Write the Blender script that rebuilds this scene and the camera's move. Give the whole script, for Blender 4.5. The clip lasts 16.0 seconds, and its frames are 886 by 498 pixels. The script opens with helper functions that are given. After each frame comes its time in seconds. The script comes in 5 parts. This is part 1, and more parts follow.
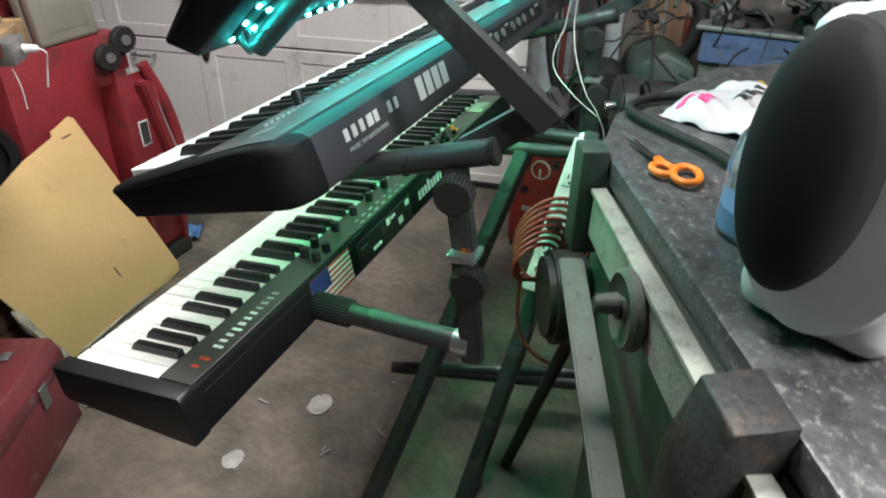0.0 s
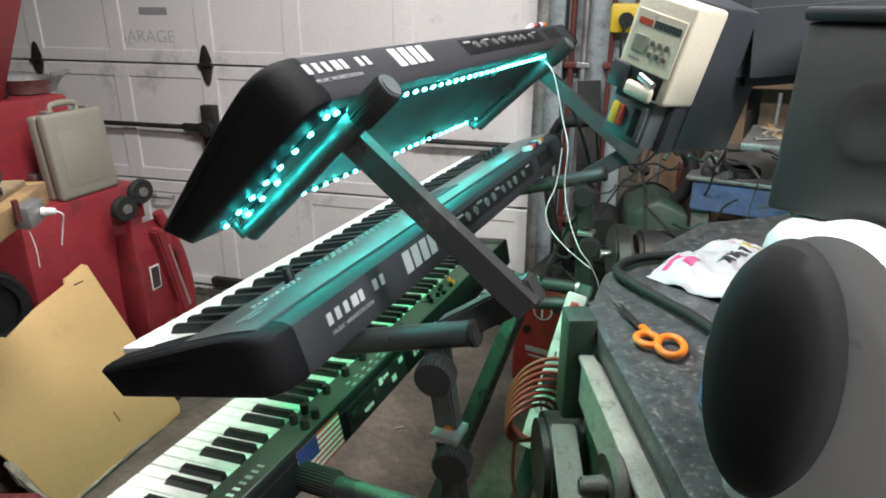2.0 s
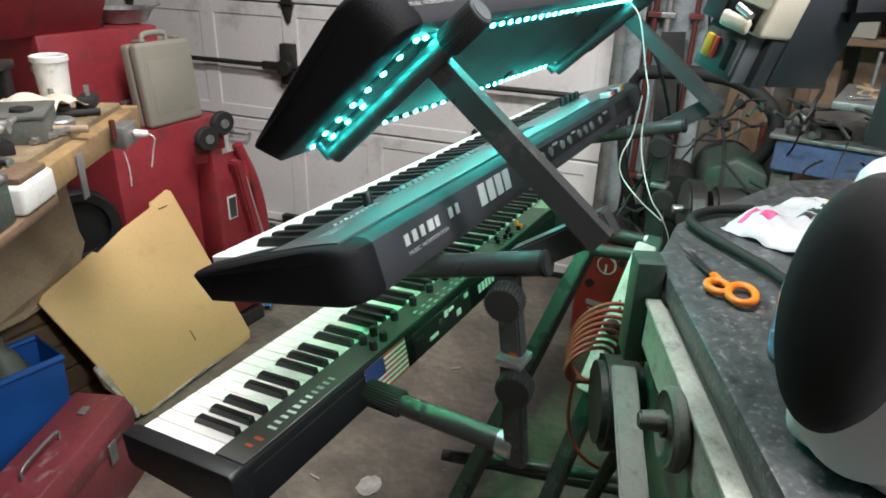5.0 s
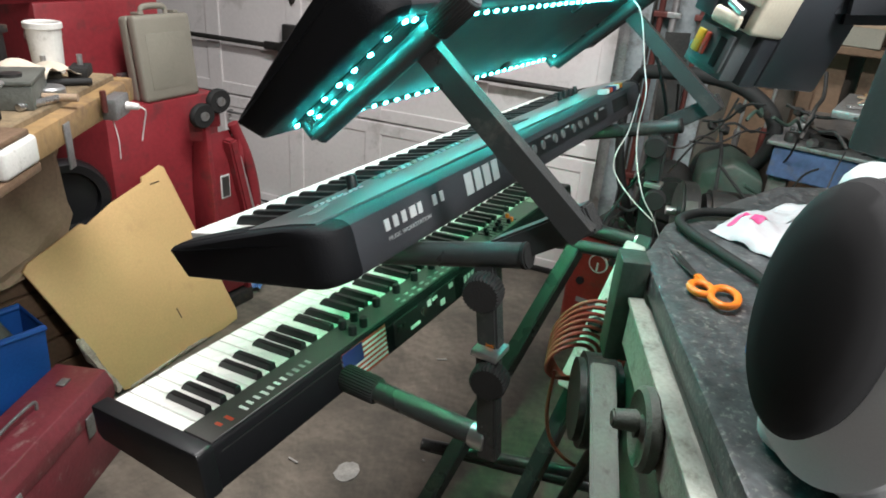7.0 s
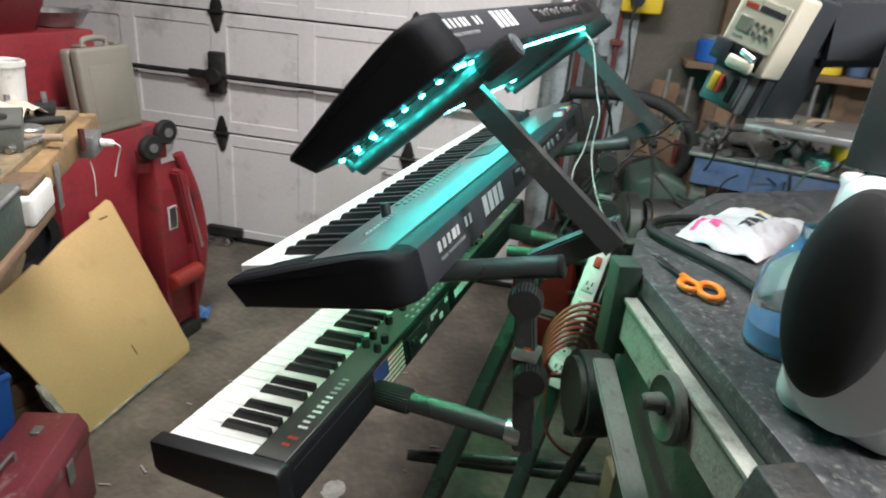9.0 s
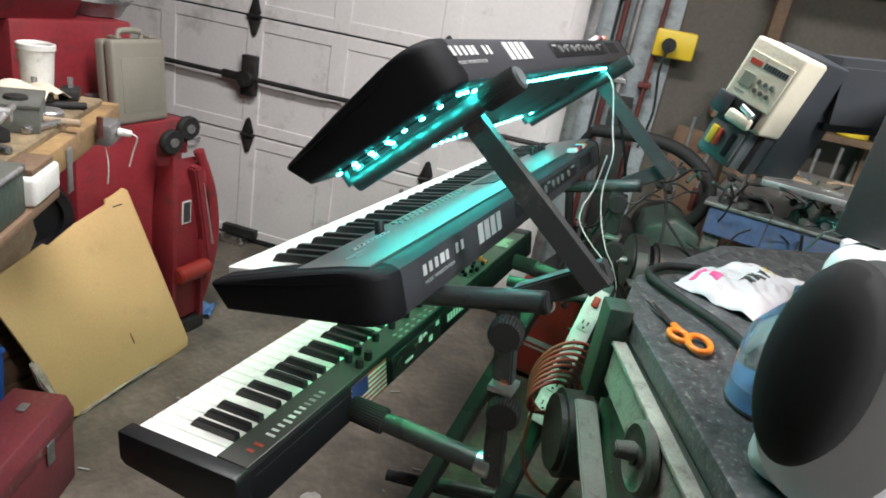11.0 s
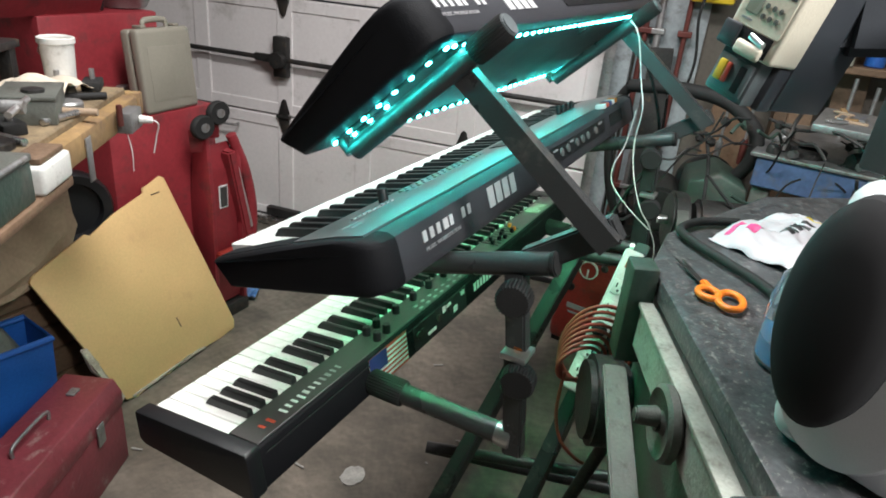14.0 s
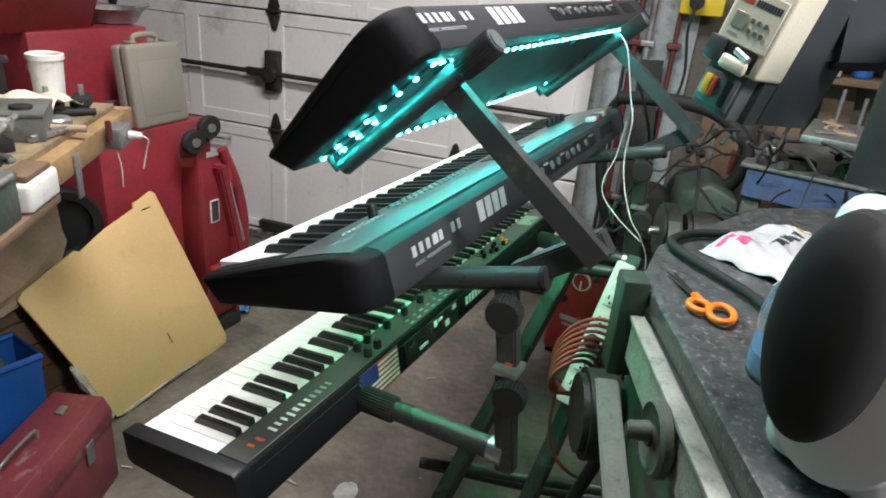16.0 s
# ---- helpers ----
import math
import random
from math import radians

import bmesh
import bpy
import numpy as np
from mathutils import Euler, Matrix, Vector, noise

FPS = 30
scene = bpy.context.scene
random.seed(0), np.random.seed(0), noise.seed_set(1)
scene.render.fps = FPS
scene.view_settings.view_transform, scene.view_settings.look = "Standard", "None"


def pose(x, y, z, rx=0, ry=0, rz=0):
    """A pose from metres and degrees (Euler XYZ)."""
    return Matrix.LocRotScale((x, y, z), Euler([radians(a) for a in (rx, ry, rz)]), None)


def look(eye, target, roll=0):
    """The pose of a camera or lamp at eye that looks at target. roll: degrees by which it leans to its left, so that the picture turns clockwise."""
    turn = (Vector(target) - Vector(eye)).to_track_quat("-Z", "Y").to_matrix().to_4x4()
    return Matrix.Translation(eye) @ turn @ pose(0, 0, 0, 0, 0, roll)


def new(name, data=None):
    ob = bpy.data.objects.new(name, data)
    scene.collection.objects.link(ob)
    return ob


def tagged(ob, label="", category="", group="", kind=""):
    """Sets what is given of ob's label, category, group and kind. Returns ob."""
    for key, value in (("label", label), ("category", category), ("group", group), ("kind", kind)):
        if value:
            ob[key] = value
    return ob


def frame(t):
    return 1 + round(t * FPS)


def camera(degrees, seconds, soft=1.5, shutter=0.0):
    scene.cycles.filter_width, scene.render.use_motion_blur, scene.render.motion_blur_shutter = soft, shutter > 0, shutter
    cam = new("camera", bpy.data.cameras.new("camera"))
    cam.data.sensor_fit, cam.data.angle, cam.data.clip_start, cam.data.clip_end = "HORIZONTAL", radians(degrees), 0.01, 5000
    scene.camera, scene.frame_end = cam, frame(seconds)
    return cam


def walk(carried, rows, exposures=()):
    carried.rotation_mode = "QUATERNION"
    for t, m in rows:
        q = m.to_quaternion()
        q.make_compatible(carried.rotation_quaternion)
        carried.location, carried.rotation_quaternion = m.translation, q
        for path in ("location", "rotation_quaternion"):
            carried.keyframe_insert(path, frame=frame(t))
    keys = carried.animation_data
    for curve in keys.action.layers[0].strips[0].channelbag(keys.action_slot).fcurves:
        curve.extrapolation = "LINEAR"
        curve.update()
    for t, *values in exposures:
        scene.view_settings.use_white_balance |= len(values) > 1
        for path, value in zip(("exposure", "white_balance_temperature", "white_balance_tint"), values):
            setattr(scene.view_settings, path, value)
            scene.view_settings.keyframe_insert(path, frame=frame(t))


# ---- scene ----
cam = camera(67.5, 16.0, soft=1.8, shutter=0.5)
PATH = [
    (0, (-0.443, -0.695, 1.258), (1.154, -0.063, 0.233), 1.0),
    (0.5, (-0.41, -0.72, 1.275), (1.186, 0.023, 0.326), 0.8),
    (1, (-0.406, -0.721, 1.314), (1.233, 0.101, 0.514), -0.8),
    (1.5, (-0.416, -0.719, 1.336), (1.288, 0.093, 0.675), -0.5),
    (2, (-0.412, -0.725, 1.333), (1.31, 0.009, 0.63), 0.2),
    (2.5, (-0.406, -0.731, 1.327), (1.266, 0.055, 0.563), -0.4),
    (3, (-0.434, -0.731, 1.315), (1.172, 0.16, 0.524), 1.1),
    (3.2, (-0.444, -0.733, 1.302), (1.171, 0.096, 0.464), 1.2),
    (5.3, (-0.45, -0.722, 1.308), (1.137, 0.176, 0.486), 2.0),
    (5.5, (-0.444, -0.727, 1.308), (1.127, 0.204, 0.491), 2.3),
    (6, (-0.436, -0.74, 1.314), (1.146, 0.205, 0.536), 2.3),
    (6.5, (-0.423, -0.744, 1.304), (1.183, 0.138, 0.504), 3.2),
    (7, (-0.432, -0.739, 1.299), (1.16, 0.123, 0.45), 4.7),
    (7.5, (-0.428, -0.752, 1.3), (1.175, 0.094, 0.454), 4.0),
    (8, (-0.427, -0.722, 1.302), (1.121, 0.218, 0.454), 4.6),
    (8.5, (-0.476, -0.67, 1.313), (1.142, 0.218, 0.541), 6.0),
    (9, (-0.597, -0.592, 1.327), (1.147, -0.004, 0.544), 5.1),
    (9.2, (-0.648, -0.553, 1.332), (1.128, -0.049, 0.563), 7.5),
    (11.3, (-0.573, -0.645, 1.337), (1.148, 0.062, 0.604), 10.9),
    (11.5, (-0.573, -0.65, 1.341), (1.114, 0.109, 0.582), 9.9),
    (12, (-0.556, -0.653, 1.337), (1.135, 0.078, 0.559), 9.6),
    (12.5, (-0.547, -0.667, 1.334), (1.123, 0.092, 0.537), 9.7),
    (13, (-0.523, -0.684, 1.316), (1.132, 0.056, 0.471), 8.1),
    (13.5, (-0.517, -0.691, 1.314), (1.155, 0.044, 0.499), 7.8),
    (14, (-0.516, -0.692, 1.32), (1.123, 0.103, 0.497), 5.4),
    (14.5, (-0.507, -0.694, 1.326), (1.186, 0.046, 0.559), 5.1),
    (15, (-0.501, -0.687, 1.332), (1.187, 0.068, 0.57), 5.1),
    (15.5, (-0.503, -0.694, 1.327), (1.178, 0.067, 0.556), 5.5),
    (16, (-0.508, -0.695, 1.324), (1.15, 0.094, 0.533), 5.1),
]
walk(cam, [(t, look(eye, target, roll)) for t, eye, target, roll in PATH])

# ---- world and lights ----
world = bpy.data.worlds.new("garage_night")
scene.world = world
world.use_nodes = True
world.node_tree.nodes["Background"].inputs[0].default_value = (0.75, 0.82, 1.0, 1)
world.node_tree.nodes["Background"].inputs[1].default_value = 0.02
scene.view_settings.exposure = 0.0


def area_lamp(name, m, sx, sy, watts, color):
    d = bpy.data.lights.new(name, "AREA")
    d.shape, d.size, d.size_y, d.energy, d.color = "RECTANGLE", sx, sy, watts, color
    ob = new(name, d)
    ob.matrix_world = m
    return ob


# two added overhead area lamps, unseen; the second reaches in under the workbench
area_lamp("unseen_fill_lamp", pose(0.50, -0.05, 2.5, 0, 0, 8), 0.25, 1.2, 61, (0.98, 0.965, 0.955))
area_lamp("unseen_fill_lamp", pose(-0.30, -1.90, 2.35, 0, 0, 8), 0.25, 1.2, 94, (0.98, 0.965, 0.955))

# ---- materials ----


def mat(name, color, rough=0.5, metal=0.0, var=0.25, scale=6.0, fine=90.0, bump=0.05, dirt=None, dirt_amount=0.0, spec=0.5, coat=0.0, per_piece=0.0):
    """A painted, plastic, metal or wooden surface with grain at two scales and stains."""
    m = bpy.data.materials.new(name)
    m.use_nodes = True
    n, l = m.node_tree.nodes, m.node_tree.links
    b = n["Principled BSDF"]
    tc = n.new("ShaderNodeTexCoord")
    big, small = n.new("ShaderNodeTexNoise"), n.new("ShaderNodeTexNoise")
    big.inputs["Scale"].default_value, big.inputs["Detail"].default_value = scale, 6
    small.inputs["Scale"].default_value, small.inputs["Detail"].default_value = fine, 4
    for t in (big, small):
        l.new(tc.outputs["Object"], t.inputs["Vector"])
    ramp = n.new("ShaderNodeMapRange")
    ramp.inputs[1].default_value, ramp.inputs[2].default_value = 0.3, 0.7
    ramp.inputs[3].default_value, ramp.inputs[4].default_value = 1 - var, 1 + var * 0.6
    l.new(big.outputs[0], ramp.inputs[0])
    ramp2 = n.new("ShaderNodeMapRange")
    ramp2.inputs[1].default_value, ramp2.inputs[2].default_value = 0.3, 0.7
    ramp2.inputs[3].default_value, ramp2.inputs[4].default_value = 1 - var * 0.5, 1 + var * 0.4
    l.new(small.outputs[0], ramp2.inputs[0])
    mul = n.new("ShaderNodeMath")
    mul.operation = "MULTIPLY"
    l.new(ramp.outputs[0], mul.inputs[0]), l.new(ramp2.outputs[0], mul.inputs[1])
    last = mul.outputs[0]
    if per_piece:
        oi, mr, m2 = n.new("ShaderNodeObjectInfo"), n.new("ShaderNodeMapRange"), n.new("ShaderNodeMath")
        mr.inputs[3].default_value, mr.inputs[4].default_value = 1 - per_piece, 1 + per_piece
        m2.operation = "MULTIPLY"
        l.new(oi.outputs["Random"], mr.inputs[0]), l.new(mr.outputs[0], m2.inputs[0]), l.new(last, m2.inputs[1])
        last = m2.outputs[0]
    mix = n.new("ShaderNodeVectorMath")
    mix.operation = "SCALE"
    mix.inputs[0].default_value = color
    l.new(last, mix.inputs["Scale"])
    out = mix.outputs[0]
    if dirt is not None:
        dn, dr, dm = n.new("ShaderNodeTexNoise"), n.new("ShaderNodeMapRange"), n.new("ShaderNodeMix")
        dn.inputs["Scale"].default_value, dn.inputs["Detail"].default_value = scale * 2.3, 9
        dn.inputs["Roughness"].default_value = 0.7
        l.new(tc.outputs["Object"], dn.inputs["Vector"])
        dr.inputs[1].default_value, dr.inputs[2].default_value = 0.62 - 0.25 * dirt_amount, 0.72
        l.new(dn.outputs[0], dr.inputs[0])
        dm.data_type = "RGBA"
        dm.inputs[7].default_value = (*dirt, 1)
        l.new(dr.outputs[0], dm.inputs[0]), l.new(out, dm.inputs[6])
        out = dm.outputs[2]
    l.new(out, b.inputs["Base Color"])
    rr = n.new("ShaderNodeMapRange")
    rr.inputs[3].default_value, rr.inputs[4].default_value = max(rough - 0.12, 0.03), min(rough + 0.15, 1)
    l.new(big.outputs[0], rr.inputs[0]), l.new(rr.outputs[0], b.inputs["Roughness"])
    b.inputs["Metallic"].default_value = metal
    b.inputs["Specular IOR Level"].default_value = spec
    b.inputs["Coat Weight"].default_value = coat
    if bump:
        bp = n.new("ShaderNodeBump")
        bp.inputs["Strength"].default_value, bp.inputs["Distance"].default_value = min(bump * 4, 1), 0.004
        l.new(small.outputs[0], bp.inputs["Height"]), l.new(bp.outputs[0], b.inputs["Normal"])
    return m


def glow(name, color, strength):
    m = bpy.data.materials.new(name)
    m.use_nodes = True
    b = m.node_tree.nodes["Principled BSDF"]
    b.inputs["Base Color"].default_value = (*color, 1)
    b.inputs["Emission Color"].default_value = (*color, 1)
    b.inputs["Emission Strength"].default_value = strength
    return m


def clear(name, color, rough=0.05):
    m = bpy.data.materials.new(name)
    m.use_nodes = True
    b = m.node_tree.nodes["Principled BSDF"]
    b.inputs["Base Color"].default_value = (*color, 1)
    b.inputs["Roughness"].default_value = rough
    b.inputs["Transmission Weight"].default_value = 0.9
    b.inputs["IOR"].default_value = 1.3
    return m


M = dict(
    concrete=mat("stained_concrete", (0.178, 0.152, 0.122), 0.55, var=0.45, scale=2.2, fine=40, bump=0.10, dirt=(0.06, 0.055, 0.045), dirt_amount=0.7),
    spill=mat("dried_paint_spill", (0.42, 0.41, 0.38), 0.7, var=0.3, scale=30, fine=200),
    door_white=mat("white_door_paint", (0.78, 0.745, 0.742), 0.45, var=0.08, scale=1.5, fine=60, bump=0.02, dirt=(0.38, 0.36, 0.33), dirt_amount=0.25),
    wall_paint=mat("grey_blue_wall", (0.30, 0.335, 0.35), 0.7, var=0.25, scale=5, fine=70, bump=0.05, dirt=(0.10, 0.095, 0.085), dirt_amount=0.4),
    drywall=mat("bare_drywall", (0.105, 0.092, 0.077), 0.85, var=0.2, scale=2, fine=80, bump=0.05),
    black_plastic=mat("black_plastic", (0.008, 0.0085, 0.010), 0.42, var=0.2, fine=500, bump=0.03),
    soft_black=mat("matt_black_plastic", (0.007, 0.0075, 0.009), 0.62, var=0.2, fine=600, bump=0.06, spec=0.15),
    panel_dark=mat("dark_metal_panel", (0.25, 0.253, 0.26), 0.31, metal=0.9, var=0.15, fine=400, bump=0.02),
    numa_panel=mat("dark_brown_panel", (0.052, 0.049, 0.047), 0.35, var=0.15, fine=400, bump=0.02),
    rear_grey=mat("dark_grey_rear_panel", (0.038, 0.039, 0.045), 0.42, var=0.12, fine=500, bump=0.04, spec=0.4),
    white_key=mat("white_key_plastic", (0.80, 0.79, 0.76), 0.22, var=0.04, fine=200, bump=0.0),
    black_key=mat("black_key_plastic", (0.010, 0.010, 0.011), 0.35, var=0.1, fine=300, bump=0.02),
    print_white=mat("white_print", (0.72, 0.72, 0.72), 0.5, var=0.08, scale=40, fine=300, bump=0),
    print_word=mat("pale_grey_print", (0.46, 0.46, 0.47), 0.5, var=0.08, scale=40, fine=300, bump=0),
    print_grey=mat("grey_print", (0.30, 0.30, 0.31), 0.5, var=0.08, scale=40, fine=300, bump=0),
    print_red=mat("red_print", (0.45, 0.06, 0.03), 0.5, var=0.08, scale=40, fine=300, bump=0),
    print_blue=mat("blue_print", (0.02, 0.032, 0.13), 0.5, var=0.08, scale=40, fine=300, bump=0),
    print_yellow=mat("yellow_print", (0.75, 0.55, 0.04), 0.5, var=0.08, scale=40, fine=300, bump=0),
    print_pink=mat("pink_print", (0.70, 0.08, 0.25), 0.5, var=0.08, scale=40, fine=300, bump=0),
    tube_black=mat("black_powder_coat", (0.045, 0.047, 0.048), 0.28, metal=0.2, var=0.2, fine=700, bump=0.05, dirt=(0.12, 0.11, 0.10), dirt_amount=0.15),
    rubber=mat("black_rubber", (0.009, 0.009, 0.009), 0.75, var=0.2, fine=300),
    steel=mat("worn_steel", (0.36, 0.36, 0.36), 0.42, metal=0.75, var=0.3, scale=9, fine=160, bump=0.05, dirt=(0.16, 0.12, 0.09), dirt_amount=0.3),
    bright_steel=mat("bright_steel", (0.62, 0.62, 0.62), 0.28, metal=0.9, var=0.15, fine=200, bump=0.02),
    cast_grey=mat("grey_painted_casting", (0.115, 0.122, 0.108), 0.5, metal=0.1, var=0.22, scale=16, fine=190, bump=0.08, dirt=(0.05, 0.045, 0.038), dirt_amount=0.25),
    rail=mat("dusty_pale_rail", (0.31, 0.315, 0.28), 0.55, metal=0.1, var=0.25, scale=13, fine=160, bump=0.08, dirt=(0.10, 0.085, 0.07), dirt_amount=0.35),
    saw_top=mat("dusty_black_top", (0.062, 0.062, 0.066), 0.34, var=0.45, scale=42, fine=140, bump=0.06, dirt=(0.26, 0.25, 0.23), dirt_amount=0.30),
    dark_iron=mat("oily_dark_iron", (0.035, 0.034, 0.033), 0.5, metal=0.4, var=0.4, scale=10, fine=120, bump=0.10, dirt=(0.10, 0.07, 0.05), dirt_amount=0.3),
    green_iron=mat("dark_green_machine_paint", (0.035, 0.065, 0.050), 0.5, var=0.3, scale=6, fine=100, bump=0.08, dirt=(0.07, 0.06, 0.05), dirt_amount=0.4),
    blue_paint=mat("blue_painted_steel", (0.06, 0.10, 0.20), 0.5, var=0.3, scale=6, fine=90, bump=0.06, dirt=(0.10, 0.09, 0.08), dirt_amount=0.4),
    red_paint=mat("scratched_red_paint", (0.25, 0.026, 0.034), 0.42, var=0.22, scale=5, fine=70, bump=0.05, dirt=(0.10, 0.03, 0.03), dirt_amount=0.3),
    maroon=mat("scratched_maroon_paint", (0.20, 0.034, 0.046), 0.45, var=0.25, scale=6, fine=80, bump=0.05, dirt=(0.30, 0.20, 0.19), dirt_amount=0.15),
    welder_red=mat("faded_red_enamel", (0.30, 0.030, 0.022), 0.45, var=0.25, scale=6, fine=80, bump=0.05, dirt=(0.10, 0.05, 0.04), dirt_amount=0.35),
    beige=mat("beige_plastic", (0.23, 0.215, 0.175), 0.55, var=0.12, scale=5, fine=220, bump=0.06),
    cream=mat("cream_plastic", (0.68, 0.63, 0.51), 0.45, var=0.10, scale=6, fine=240, bump=0.04, dirt=(0.35, 0.30, 0.22), dirt_amount=0.1),
    charcoal=mat("charcoal_housing", (0.042, 0.047, 0.055), 0.42, var=0.15, scale=6, fine=500, bump=0.012),
    hardboard=mat("tan_hardboard", (0.70, 0.465, 0.212), 0.6, var=0.10, scale=3, fine=160, bump=0.04, dirt=(0.60, 0.37, 0.18), dirt_amount=0.2),
    torn_edge=mat("torn_board_edge", (0.48, 0.42, 0.34), 0.9, var=0.4, scale=30, fine=200, bump=0.2),
    pine=mat("oily_pine", (0.31, 0.195, 0.085), 0.6, var=0.3, scale=4, fine=60, bump=0.08, dirt=(0.16, 0.10, 0.06), dirt_amount=0.35, per_piece=0.12),
    bench_top=mat("filthy_bench_top", (0.34, 0.25, 0.145), 0.65, var=0.45, scale=5, fine=70, bump=0.12, dirt=(0.07, 0.05, 0.035), dirt_amount=0.8, per_piece=0.15),
    dark_wood=mat("dark_old_wood", (0.14, 0.085, 0.05), 0.7, var=0.3, scale=5, fine=80, bump=0.1, per_piece=0.2),
    paper_brown=mat("brown_paper", (0.35, 0.255, 0.175), 0.8, var=0.2, scale=7, fine=100, bump=0.05),
    white_plastic=mat("scuffed_white_plastic", (0.66, 0.65, 0.62), 0.45, var=0.12, scale=9, fine=120, bump=0.03, dirt=(0.35, 0.33, 0.30), dirt_amount=0.2),
    bag_white=mat("white_film_bag", (0.54, 0.515, 0.54), 0.4, var=0.06, scale=14, fine=80, bump=0.02),
    orange=mat("orange_plastic", (0.80, 0.20, 0.02), 0.4, var=0.1, fine=200, bump=0.01),
    cord_red=mat("orange_red_cord", (0.30, 0.060, 0.038), 0.5, var=0.15, fine=200, bump=0.02),
    cord_white=mat("white_cable", (0.72, 0.70, 0.68), 0.5, var=0.08, fine=200, bump=0),
    silver=mat("silver_plastic", (0.68, 0.69, 0.70), 0.30, metal=0.15, var=0.06, fine=500, bump=0.01),
    grille=mat("black_speaker_cloth", (0.013, 0.013, 0.014), 0.75, var=0.15, fine=1400, bump=0.03, spec=0.3),
    cabinet_black=mat("black_speaker_cabinet", (0.060, 0.061, 0.063), 0.45, var=0.15, fine=300, bump=0.012),
    bin_blue=mat("blue_bin_plastic", (0.012, 0.085, 0.34), 0.45, var=0.2, scale=6, fine=150, bump=0.03),
    yellow=mat("yellow_plastic", (0.70, 0.50, 0.03), 0.45, var=0.12, fine=150, bump=0.02),
    foil=mat("crumpled_foil", (0.75, 0.75, 0.74), 0.25, metal=1.0, var=0.2, scale=30, fine=90, bump=0.25),
    copper=mat("rusty_pipe", (0.13, 0.036, 0.030), 0.5, metal=0.3, var=0.3, scale=9, fine=120, bump=0.06),
    jug=clear("clear_blue_plastic", (0.97, 0.99, 1.0), 0.08),
    guard=mat("grey_moulded_plastic", (0.10, 0.115, 0.12), 0.45, var=0.15, scale=8, fine=240, bump=0.04),
    liquid=mat("blue_fluid", (0.02, 0.17, 0.45), 0.15, var=0.05, fine=60, bump=0),
    led=glow("led_teal", (0.03, 0.80, 0.74), 300.0),
    led_green=glow("led_green", (0.12, 0.85, 0.40), 95.0),
    led_tip=glow("led_tip", (0.10, 0.85, 0.35), 2.0),
    bottom_grey=mat("grey_bottom_plate", (0.032, 0.032, 0.034), 0.55, var=0.12, fine=300, bump=0.03),
    lcd=mat("grey_lcd", (0.25, 0.27, 0.22), 0.25, var=0.05, fine=200, bump=0),
)

# ---- mesh helpers ----


GROUPS = dict(iron_rod="loose iron round the machines", hanging_tool="tools hung from the wall shelf", bench_scrap="small parts on the workbench", machine_part="steel parts on the workbench",
              tool_box="cases on the rack", paper_sack="sacks under the workbench", scrap_can="bottles in the bin", wood_chip="chips on the floor", paint_spot="paint spots on the floor",
              tin_can="wall shelf goods", carton="wall shelf goods", jar="wall shelf goods", workstation_keyboard="keyboards on the stand", stage_piano="keyboards on the stand",
              leaning_board="boards against the wall", conduit="wall pipes", wall_stud="wall studs", wall_shelf="wall shelves")


def thing(name, m, label, category, group="", kind=""):
    ob = new(name)
    ob.matrix_world = m
    ob.empty_display_size = 0.05
    return tagged(ob, label, category, group or GROUPS.get(name, ""), kind)


def finish(bm, smooth=False):
    me = bpy.data.meshes.new("mesh")
    bmesh.ops.recalc_face_normals(bm, faces=bm.faces)
    bm.to_mesh(me)
    bm.free()
    if smooth:
        me.shade_smooth()
        me.set_sharp_from_angle(angle=radians(40))
    return me


def part(name, bm, material, parent, label="", smooth=True, m=None):
    me = bm if isinstance(bm, bpy.types.Mesh) else finish(bm, smooth)
    if not me.materials:
        me.materials.append(material)
    ob = new(name, me)
    ob.parent = parent
    if m is not None:
        ob.matrix_local = m
    return tagged(ob, label)


def setting(name, bm, material, label, category, m=None, kind="structure", smooth=False):
    me = finish(bm, smooth)
    me.materials.append(material)
    ob = new(name, me)
    if m is not None:
        ob.matrix_world = m
    return tagged(ob, label, category, GROUPS.get(name, ""), kind)


def box(x0, x1, y0, y1, z0, z1, bevel=0.0, seg=2, bm=None, m=None):
    own = bmesh.new()
    bmesh.ops.create_cube(own, size=1, matrix=Matrix.Translation(((x0 + x1) / 2, (y0 + y1) / 2, (z0 + z1) / 2)) @ Matrix.Diagonal((abs(x1 - x0), abs(y1 - y0), abs(z1 - z0), 1)))
    if bevel:
        bmesh.ops.bevel(own, geom=list(own.edges), offset=bevel, segments=seg, affect="EDGES", profile=0.5)
    return merge(own, bm, m)


def merge(own, bm, m=None):
    if m is not None:
        bmesh.ops.transform(own, matrix=m, verts=own.verts)
    if bm is None:
        return own
    me = bpy.data.meshes.new("tmp")
    own.to_mesh(me)
    own.free()
    bm.from_mesh(me)
    bpy.data.meshes.remove(me)
    return bm


